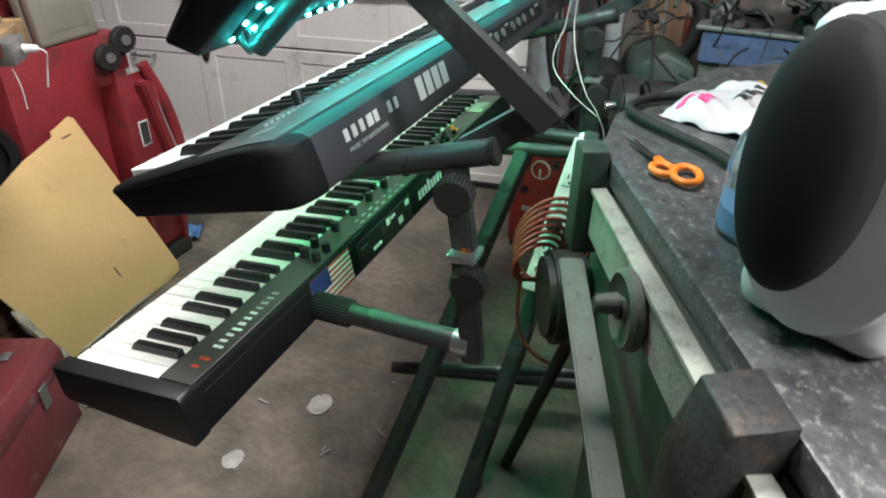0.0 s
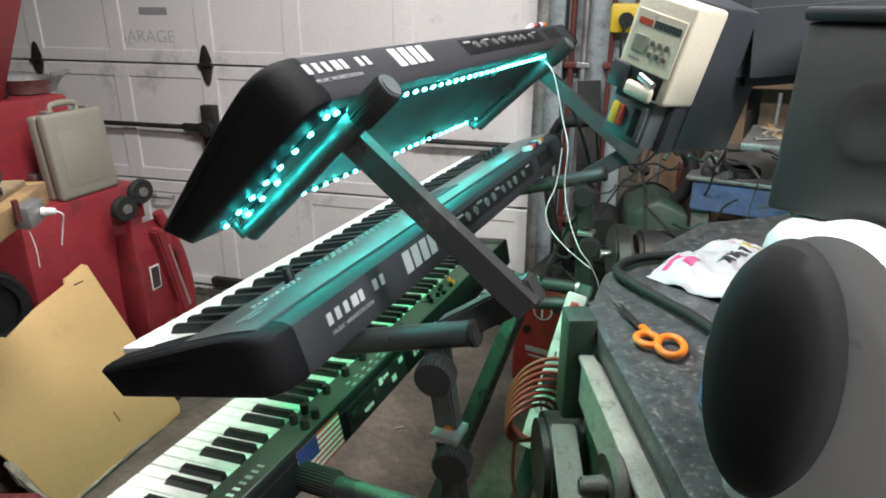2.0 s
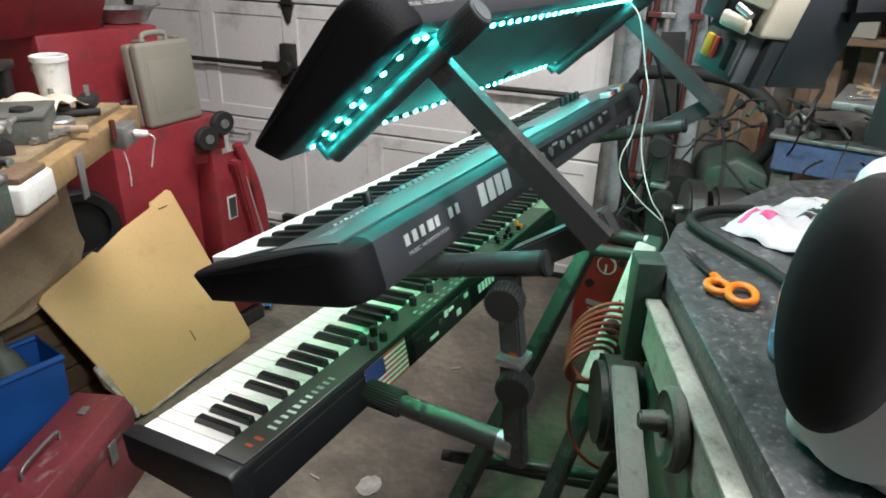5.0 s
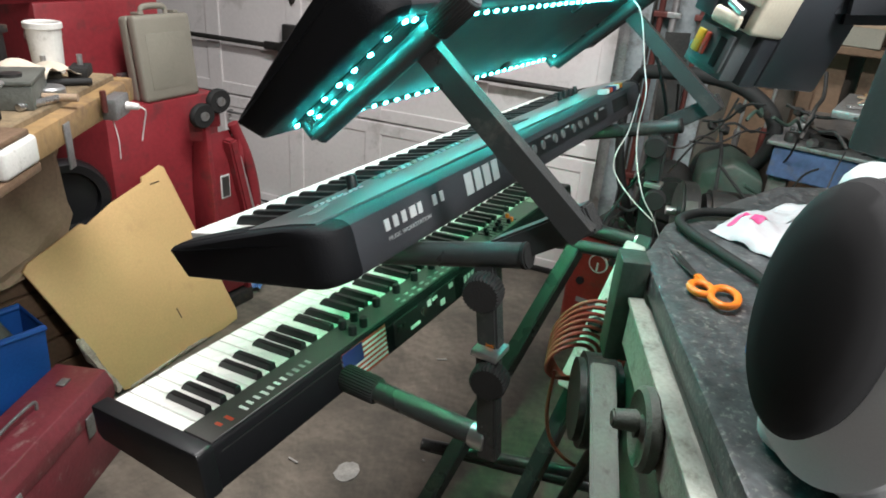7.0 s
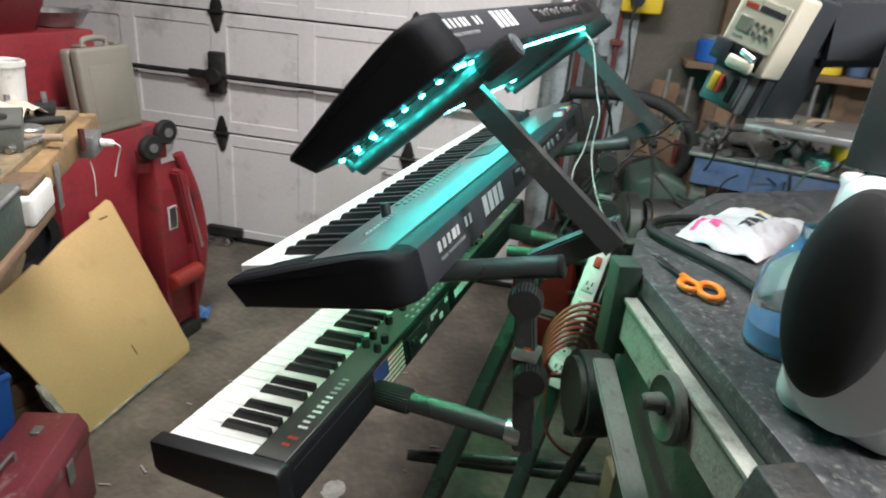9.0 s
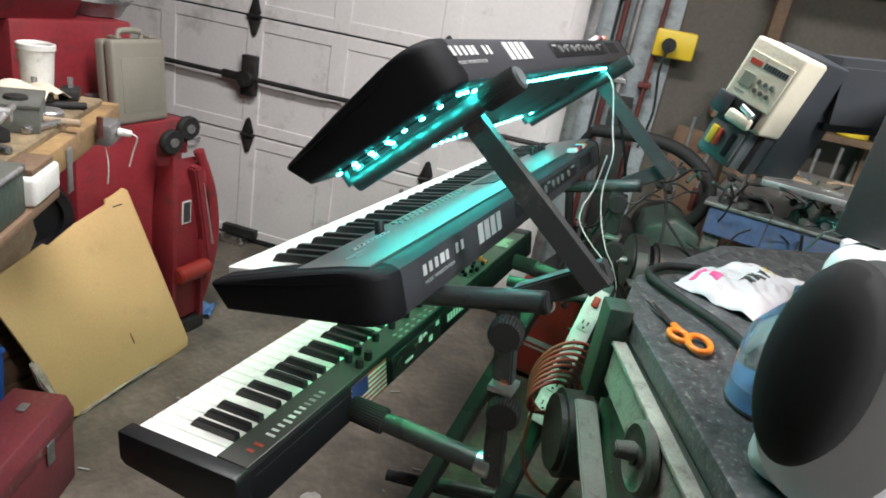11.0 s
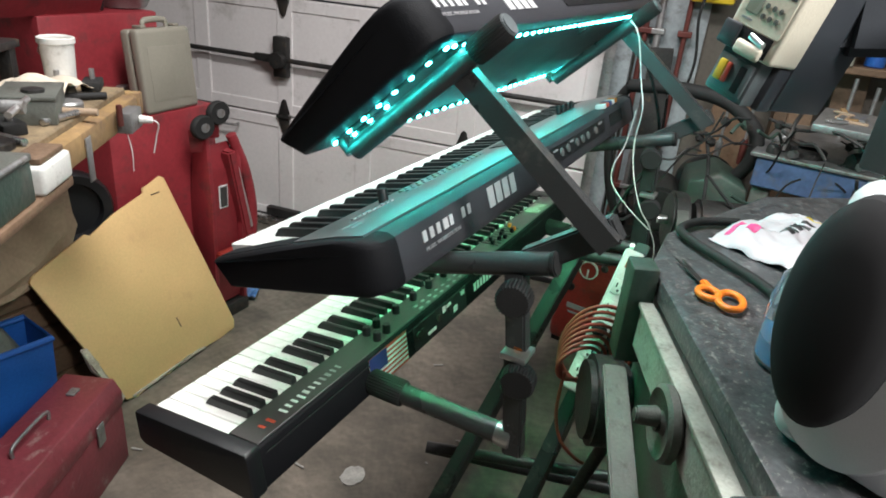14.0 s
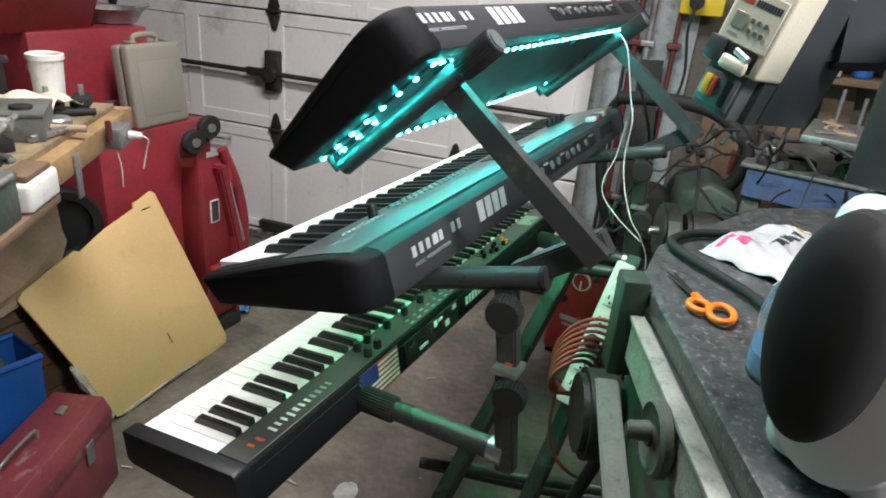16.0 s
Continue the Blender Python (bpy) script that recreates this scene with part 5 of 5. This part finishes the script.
for x, z in ((-0.070, 0.715), (-0.012, 0.750)):
    w = part("caster", lathe([(0.010, -0.012), (0.034, -0.012), (0.038, -0.006), (0.038, 0.006), (0.034, 0.012), (0.010, 0.012)], pose(0, 0, 0, 90, 0, 0), 28), M["rubber"], jk, "black caster wheel", m=pose(x, -0.062, z))
    part("hub", rod((0, -0.016, 0), (0, 0.016, 0), 0.014), M["steel"], w)
    part("fork", beam((x, -0.03, z - 0.01), (x + 0.01, -0.02, z - 0.09), 0.04, 0.012), M["red_paint"], jk)
part("wheel", rod((-0.05, -0.075, 0.25), (0.07, -0.075, 0.25), 0.030, bevel=0.004), M["welder_red"], jk)
part("data_plate", box(-0.012, 0.022, -0.0475, -0.0455, 0.42, 0.50, bevel=0.0005, seg=1), M["print_white"], jk, "small dark data plate with white edge")
part("plate_face", box(-0.008, 0.018, -0.049, -0.047, 0.425, 0.495), M["panel_dark"], jk, smooth=False)
part("base", box(-0.06, 0.08, -0.06, 0.04, 0.0, 0.0505, bevel=0.005), M["dark_iron"], jk)

# ---- wooden workbench ----
WB = pose(0.560, 0.717, 0, 0, 0, -145.6)
wb = thing("workbench", WB, "oily pine workbench with a thick edge board", "workbench")
for i in range(5):
    part("plank", box(0.0, 1.55, -0.14 * (i + 1) + 0.001, -0.14 * i - 0.001, 0.905, 0.95, bevel=0.003, seg=1), M["bench_top"], wb)
part("edge_board", jitter(box(0.02, 1.55, 0.0005, 0.030, 0.884, 0.936, bevel=0.004), 0.004, 14), M["pine"], wb, "yellowed pine edge board")
part("end_board", box(-0.028, -0.0005, -0.69, 0.03, 0.884, 0.938, bevel=0.004), M["pine"], wb)
for x, y in ((0.30, -0.52), (1.45, -0.45), (0.30, -0.64), (1.45, -0.62)):
    part("leg", box(x - 0.045, x + 0.045, y - 0.045, y + 0.045, 0, 0.904, bevel=0.004), M["dark_wood"], wb)
part("back_panel", box(0.12, 1.50, -0.69, -0.67, 0.05, 0.90), M["dark_wood"], wb, "dark back boards")
part("shelf", box(0.22, 1.5, -0.66, -0.42, 0.36, 0.385, bevel=0.003), M["dark_wood"], wb)
part("front_ledge", box(0.57, 1.50, 0.0305, 0.090, 0.908, 0.924, bevel=0.003), M["dark_wood"], wb, "dark narrow ledge board")
part("strap", box(0.335, 0.36, 0.0325, 0.036, 0.835, 0.925, bevel=0.001), M["steel"], wb, "hanging steel strap")
ob = thing("outlet_box", WB @ pose(0.135, 0.0305, 0.885) @ Matrix.Diagonal((0.72, 0.72, 0.72, 1)), "grey steel outlet box with a plug on the bench edge", "outlet")
part("box", box(-0.055, 0.055, 0, 0.045, 0, 0.065, bevel=0.005), M["steel"], ob)
part("plug", rod((-0.02, 0.0455, 0.03), (-0.024, 0.085, 0.028), 0.014, 0.010, bevel=0.002), M["white_plastic"], ob, "pale plug")
part("cord", pipe([(-0.024, 0.085, 0.028), (-0.035, 0.098, 0.012), (-0.050, 0.085, -0.03), (-0.055, 0.07, -0.09)], 0.0026, 8), M["cord_white"], ob, "pale cord")
part("cord", pipe([(0.03, 0.02, 0.0), (0.03, 0.03, -0.06), (0.02, 0.025, -0.13)], 0.002, 8), M["cord_white"], ob)
part("valve", rod((0.075, 0.02, 0.03), (0.075, 0.02, 0.095), 0.009, bevel=0.002), M["copper"], ob, "red-handled bolt")
bk = thing("bucket", pose(0.458, 0.800, 0.95) @ Matrix.Diagonal((0.66, 0.66, 0.92, 1)), "scuffed white plastic bucket on the workbench", "bucket")
part("pail", lathe([(0.044, 0.0), (0.047, 0.003), (0.055, 0.108), (0.060, 0.110), (0.060, 0.122), (0.055, 0.124), (0.051, 0.120), (0.044, 0.01), (0.0005, 0.008)], None, 36), M["white_plastic"], bk)
part("bail", pipe([(0.058, 0, 0.112), (0.04, 0.045, 0.085), (0, 0.062, 0.07), (-0.04, 0.045, 0.085), (-0.058, 0, 0.112)], 0.002, 6), M["steel"], bk, "wire handle")
pp = thing("paper_bag", WB @ pose(0.17, -0.12, 0.95), "crumpled pale paper on the workbench", "paper")
bm = grid(0.22, 0.15, 22, 16)
for v in bm.verts:
    v.co.z = 0.02 + 0.03 * noise.noise(v.co * 14) + 0.03 * max(0, 1 - (v.co.length / 0.1) ** 2)
bmesh.ops.solidify(bm, geom=list(bm.faces), thickness=0.001)
part("sheet", bm, mat("pale_paper", (0.60, 0.52, 0.42), 0.8, var=0.12, scale=9), pp, smooth=False)
gb = thing("steel_box", WB @ pose(0.31, -0.075, 0.95, 0, 0, 15), "grey steel parts box on the workbench", "box")
part("body", box(-0.07, 0.07, -0.05, 0.05, 0, 0.045, bevel=0.003), M["cast_grey"], gb)
part("lid", box(-0.072, 0.072, -0.052, 0.052, 0.0455, 0.054, bevel=0.002), M["cast_grey"], gb)
dk = thing("carton", WB @ pose(0.17, -0.33, 0.95, 0, 0, -20) @ Matrix.Diagonal((0.55, 0.55, 0.55, 1)), "worn dark carton with a pale word", "carton")
part("box", box(-0.10, 0.10, -0.06, 0.06, 0, 0.14, bevel=0.003), M["charcoal"], dk)
part("word_bar", box(-0.06, 0.05, 0.0605, 0.0615, 0.06, 0.095), M["print_white"], dk, "pale maker's word", smooth=False)
vs = thing("bench_vise", WB @ pose(0.50, -0.16, 0.95, 0, 0, 10), "greasy steel machine vise on the workbench", "vise")
part("base", box(-0.09, 0.09, -0.08, 0.08, 0, 0.035, bevel=0.006), M["dark_iron"], vs)
part("jaw", box(-0.07, 0.07, -0.07, -0.02, 0.0355, 0.10, bevel=0.006), M["cast_grey"], vs)
part("jaw", box(-0.07, 0.07, 0.02, 0.06, 0.0355, 0.10, bevel=0.006), M["cast_grey"], vs)
part("screw", rod((0, 0.06, 0.06), (0, 0.15, 0.06), 0.012), M["steel"], vs)
part("handle", rod((-0.06, 0.14, 0.06), (0.06, 0.14, 0.06), 0.006), M["bright_steel"], vs)
st = thing("storage_rack", WB @ pose(0.05, -0.34, 1.03), "dark steel rack with boxes over the workbench", "rack")
part("shelf", box(-0.05, 1.0, -0.22, 0.12, 0.0, 0.018, bevel=0.003), M["dark_iron"], st)
for x in (-0.03, 0.96):
    part("upright", box(x - 0.015, x + 0.015, -0.21, -0.18, -0.08, 0.30, bevel=0.002), M["dark_iron"], st)
    part("upright", box(x - 0.015, x + 0.015, 0.08, 0.11, -0.08, 0.0, bevel=0.002), M["dark_iron"], st)
for i, (x, w, h, c) in enumerate(((0.02, 0.12, 0.05, "cast_grey"), (0.17, 0.16, 0.06, "cast_grey"), (0.36, 0.10, 0.07, "dark_iron"), (0.50, 0.16, 0.05, "steel"), (0.70, 0.14, 0.06, "cast_grey"))):
    t = thing("tool_box", WB @ pose(0.05 + x, -0.32, 1.0485, 0, 0, 6 * (-1) ** i), "small grey case on the rack", "case")
    part("body", box(0, w, -0.10, 0.08, 0, h, bevel=0.005), M[c], t)
    part("lid", box(-0.002, w + 0.002, -0.102, 0.082, h + 0.0005, h + 0.014, bevel=0.004), M[c], t)
    part("latch", box(w / 2 - 0.012, w / 2 + 0.012, 0.0825, 0.087, h - 0.012, h + 0.008, bevel=0.001, seg=1), M["yellow"] if i < 2 else M["steel"], t)
for i in range(7):
    x = 0.33 + 0.10 * i
    t = thing("machine_part", WB @ pose(x, -0.06 - 0.16 * (i % 2), 0.95, 0, 0, 40 * i), "oily steel machine part on the workbench", "machine part")
    part("flange", lathe([(0.045, 0), (0.045, 0.012), (0.02, 0.016), (0.02, 0.06 + 0.01 * (i % 3)), (0.012, 0.062 + 0.01 * (i % 3))], None, 22), M["steel" if i % 2 else "dark_iron"], t)
    part("pin", rod((0.05, 0.03, 0.008), (-0.04, 0.06, 0.008), 0.007), M["bright_steel"], t)
wp = thing("plastic_tray", WB @ pose(0.625, 0.062, 0.9245) @ Matrix.Diagonal((0.66, 0.62, 0.62, 1)), "white plastic tub with a dark lid on the bench ledge", "tub")
part("tub", box(-0.08, 0.08, -0.04, 0.05, 0.0, 0.075, bevel=0.012, seg=3), M["white_plastic"], wp)
part("load", box(-0.065, 0.065, -0.03, 0.04, 0.0755, 0.092, bevel=0.004), M["dark_wood"], wp)
gx = thing("metal_case", WB @ pose(0.690, 0.034, 0.9245), "dark green steel case on the bench ledge", "case")
part("body", box(0.0, 0.26, 0.0, 0.05, 0.0, 0.062, bevel=0.004), M["green_iron"], gx)
part("lid", box(-0.002, 0.262, -0.002, 0.052, 0.0625, 0.074, bevel=0.003), M["cast_grey"], gx, "grey lid")
part("handle", rod((0.02, 0.0535, 0.072), (0.24, 0.0535, 0.072), 0.004), M["steel"], gx, "steel rail")

# ---- board, toolbox, bin and things under the bench ----
BL, BR, TR = Vector((0.52, 0.81, 0.0)), Vector((1.02, 0.862, 0.0)), Vector((0.862, 1.0, 0.586))
ex = (BR - BL).normalized()
ez = ex.cross(TR - BR).normalized()
ey = ez.cross(ex)
BM_ = Matrix((ex, ey, ez)).transposed().to_4x4()
BM_.translation = BL
board = thing("hardboard_sheet", BM_, "tan hardboard sheet with torn edges leaning upright", "board")
W_, H_ = (BR - BL).length, (TR - BL).dot(ey)
tx = (TR - BL).dot(ex)
outline = [(0.0, 0.012), (0.04, 0.0), (0.11, 0.010), (0.17, 0.002), (0.26, 0.018), (0.33, 0.006), (0.42, 0.0), (W_ - 0.01, 0.004), (W_, 0.03)]
outline += [(tx + 0.015, H_ - 0.01), (tx, H_), (tx - 0.055, H_ - 0.015), (tx - 0.075, H_ - 0.018), (tx - 0.080, H_ - 0.034), (tx - 0.20, H_ - 0.060), (tx - 0.30, H_ - 0.095), (tx - 0.315, H_ - 0.085), (-0.135, 0.47), (-0.150, 0.455)]
part("sheet", slab(outline, -0.004, 0.004, 0.0008), M["hardboard"], board)
rag = beam((-0.075, 0.22, 0.0), (-0.012, 0.02, 0.0), 0.020, 0.0125, bevel=0.002)
bmesh.ops.subdivide_edges(rag, edges=list(rag.edges), cuts=5)
rag = jitter(rag, 0.010, 50)
part("torn_edge", rag, M["torn_edge"], board, "torn pale edge")
rag = beam((0.02, 0.008, 0.0), (0.34, 0.008, 0.0), 0.009, 0.016, bevel=0.002)
bmesh.ops.subdivide_edges(rag, edges=list(rag.edges), cuts=5)
part("torn_edge", jitter(rag, 0.010, 40), M["torn_edge"], board, "torn pale edge")
part("staple", box(tx - 0.055, tx - 0.02, H_ - 0.048, H_ - 0.045, 0.004, 0.0055), M["dark_iron"], board, smooth=False)
part("scratch", box(0.285, 0.289, 0.06, 0.10, 0.004, 0.0048), M["dark_wood"], board, smooth=False, m=pose(0, 0, 0, 0, 0, 12))

tb = thing("toolbox", pose(0.374, 0.620, 0, 0, 0, -155.0) @ Matrix.Diagonal((1.0, 0.85, 1.0, 1)), "scratched maroon steel toolbox on the floor", "toolbox")
part("body", box(0.0, 0.50, -0.185, 0.0, 0.0, 0.175, bevel=0.005), M["maroon"], tb)
part("lid", prism([(-0.188, 0.1755), (0.003, 0.1755), (0.003, 0.215), (-0.018, 0.250), (-0.167, 0.250), (-0.188, 0.215)], -0.003, 0.503, 0.004), M["maroon"], tb, "maroon ridged lid")
part("handle", pipe([(0.17, -0.092, 0.250), (0.18, -0.092, 0.275), (0.29, -0.092, 0.275), (0.30, -0.092, 0.250)], 0.0045), M["steel"], tb, "bent steel handle")
part("clasp", box(0.055, 0.085, -0.105, -0.08, 0.2505, 0.256, bevel=0.002), M["steel"], tb, "steel clasp")
for x in (0.10, 0.36):
    part("latch", box(x, x + 0.03, 0.0035, 0.009, 0.14, 0.20, bevel=0.002), M["steel"], tb, "steel latch")

bb = thing("plastic_bin", pose(0.33, 0.80, 0, 0, 0, 172), "blue plastic bin full of scrap on the floor", "bin")
shell = bmesh.new()
bmesh.ops.create_cube(shell, size=1, matrix=Matrix.Translation((0.29, -0.075, 0.165)) @ Matrix.Diagonal((0.58, 0.15, 0.33, 1)))
top = [f for f in shell.faces if f.normal.z > 0.9]
for v in shell.verts:
    if v.co.z < 0.1:
        v.co.x, v.co.y = 0.29 + (v.co.x - 0.29) * 0.93, -0.075 + (v.co.y + 0.075) * 0.93
bmesh.ops.inset_individual(shell, faces=top, thickness=0.012)
bmesh.ops.translate(shell, verts=top[0].verts, vec=(0, 0, -0.26))
part("shell", shell, M["bin_blue"], bb, "blue plastic shell")
part("rim", pipe([(0.0, 0.0, 0.33), (0.58, 0.0, 0.33), (0.58, -0.15, 0.33), (0.0, -0.15, 0.33)], 0.009, 8, True, 1), M["bin_blue"], bb)
for i, (x, y, c) in enumerate(((0.08, -0.075, "cast_grey"), (0.20, -0.075, "guard"), (0.31, -0.07, "white_plastic"), (0.42, -0.075, "cast_grey"), (0.51, -0.075, "charcoal"))):
    t = thing("scrap_can", pose(0.33, 0.80, 0, 0, 0, 172) @ pose(x, y, 0.072, 2 * (-1) ** i, 5 - 2 * i, 30 * i), "used bottle standing in the blue bin", "bottle")
    part("body", lathe([(0.045, 0.0), (0.05, 0.005), (0.05, 0.22), (0.03, 0.28), (0.016, 0.30), (0.016, 0.335), (0.0005, 0.335)], None, 20), M[c], t)
    part("cap", lathe([(0.018, 0.3355), (0.018, 0.36), (0.0005, 0.36)], None, 16), M["welder_red" if i == 1 else "rubber"], t)
cr = thing("wooden_crate", pose(-0.10, 0.985, 0.0), "dark wooden crate standing under the workbench", "crate")
for i in range(5):
    part("slat", box(0, 0.84, -0.012 if i % 2 else -0.010, 0.006, 0.01 + i * 0.083, 0.085 + i * 0.083, bevel=0.002, seg=1), M["dark_wood"], cr)
part("side", box(0.822, 0.84, 0.0065, 0.45, 0.01, 0.412, bevel=0.002, seg=1), M["dark_wood"], cr)
part("side", box(0.0, 0.018, 0.0065, 0.45, 0.01, 0.412, bevel=0.002, seg=1), M["dark_wood"], cr)
part("top", box(-0.005, 0.845, -0.012, 0.455, 0.4125, 0.425, bevel=0.002, seg=1), M["dark_wood"], cr)
ty = thing("tyre", pose(0.590, 1.045, 0.425, 0, 0, -20) @ Matrix.Diagonal((0.76, 0.80, 0.80, 1)), "black rubber tyre with a white tag on a crate", "tyre")
part("tread", lathe([(0.105, -0.03), (0.135, -0.035), (0.145, -0.02), (0.145, 0.02), (0.135, 0.035), (0.105, 0.03), (0.100, 0.0)], pose(0, 0, 0.146, 90, 0, 0), 40), M["black_plastic"], ty)
part("tag", box(-0.020, 0.020, -0.0025, 0.0025, 0.0, 0.150, bevel=0.001), M["white_plastic"], ty, "white paper tag", m=pose(-0.085, -0.046, 0.120, 6, 12, 0))
for i, (x, y, z, a) in enumerate(((0.335, 1.025, 0.425, 12), (0.0, 1.08, 0.425, -15))):
    t = thing("paper_sack", pose(x, y, z, 0, 0, a), "brown paper sack lying on a crate", "sack")
    bm = box(-0.16, 0.16, -0.13, 0.13, 0, 0.31, bevel=0.03, seg=3)
    bmesh.ops.subdivide_edges(bm, edges=list(bm.edges), cuts=2)
    part("sack", jitter(jitter(bm, 0.055, 7, i), 0.018, 26, i), M["paper_brown"], t, smooth=False)
    part("fold", jitter(box(-0.13, 0.13, 0.0, 0.10, 0.30, 0.325, bevel=0.006), 0.02, 12, i), M["paper_brown"], t, smooth=False)

# ---- small things on the floor ----
for x, y, r, s in ((0.64, 0.075, 0.038, 1), (0.40, 0.17, 0.030, 2), (0.30, -0.10, 0.02, 3)):
    bm = bmesh.new()
    n = 22
    out = [bm.verts.new((x + (r + 0.012 * noise.noise((k * 0.9, s, 0))) * math.cos(k * math.tau / n), y + (r * 0.8 + 0.010 * noise.noise((k * 0.7, 3 + s, 0))) * math.sin(k * math.tau / n), 0.0042)) for k in range(n)]
    bm.faces.new(out)
    ext = bmesh.ops.extrude_face_region(bm, geom=list(bm.faces))
    bmesh.ops.translate(bm, verts=[v for v in ext["geom"] if isinstance(v, bmesh.types.BMVert)], vec=(0, 0, -0.003))
    setting("paint_spot", bm, M["spill"], "dried pale paint spot on the concrete floor", "paint spot", kind="")
for i in range(26):
    x, y = random.uniform(0.2, 1.5), random.uniform(-0.35, 0.75)
    if random.random() < 0.6:
        a, w = random.uniform(0, 180), random.uniform(0.004, 0.018)
        setting("wood_chip", box(-w, w, -0.003, 0.003, 0.0, 0.004, bevel=0.001, seg=1), M["spill"], "small pale chip lying on the floor", "chip", pose(x, y, 0.002, 0, 0, a), kind="")
bl = thing("blue_wrapper", pose(1.23, 1.00, 0.002, 0, 0, 30), "crumpled blue plastic wrapper on the floor", "wrapper")
bm = grid(0.13, 0.09, 16, 12)
for v in bm.verts:
    v.co.z = 0.02 + 0.035 * noise.noise(v.co * 26)
bmesh.ops.solidify(bm, geom=list(bm.faces), thickness=0.001)
part("film", bm, mat("blue_film", (0.10, 0.25, 0.55), 0.3, var=0.3, scale=30), bl, smooth=False)
bx = thing("wooden_block", pose(0.80, -0.66, 0.0, 0, 0, 20), "brown wooden block on the floor under the saw", "block")
part("block", box(-0.06, 0.06, -0.05, 0.05, 0, 0.22, bevel=0.003), M["paper_brown"], bx)
part("tape", box(-0.0605, 0.0605, -0.02, 0.02, 0.2205, 0.222), M["beige"], bx, smooth=False)

for i in range(36):
    x, y = random.uniform(0.03, 0.8), random.uniform(-0.30, -0.03)
    t = thing("bench_scrap", WB @ pose(x, y, 0.9505, 0, 0, random.uniform(0, 360)), "small oily workshop part lying on the workbench", "part")
    mt = M[random.choice(("dark_iron", "steel", "cast_grey", "paper_brown", "bright_steel", "rubber"))]
    if i % 3 == 0:
        part("block", box(-0.035, 0.035, -0.02, 0.02, 0, 0.022, bevel=0.003), mt, t)
        part("stud", rod((0.01, 0, 0.022), (0.01, 0, 0.045), 0.006), M["steel"], t)
    elif i % 3 == 1:
        part("ring", lathe([(0.014, 0), (0.028, 0), (0.030, 0.004), (0.030, 0.014), (0.026, 0.018), (0.014, 0.018)], None, 20), mt, t)
    else:
        part("bar", rod((-0.07, 0, 0.008), (0.07, 0.01, 0.008), 0.008, sides=12, bevel=0.001), mt, t)
        part("head", rod((0.07, 0.01, 0.012), (0.088, 0.012, 0.012), 0.012, sides=6, bevel=0.001), M["steel"], t)
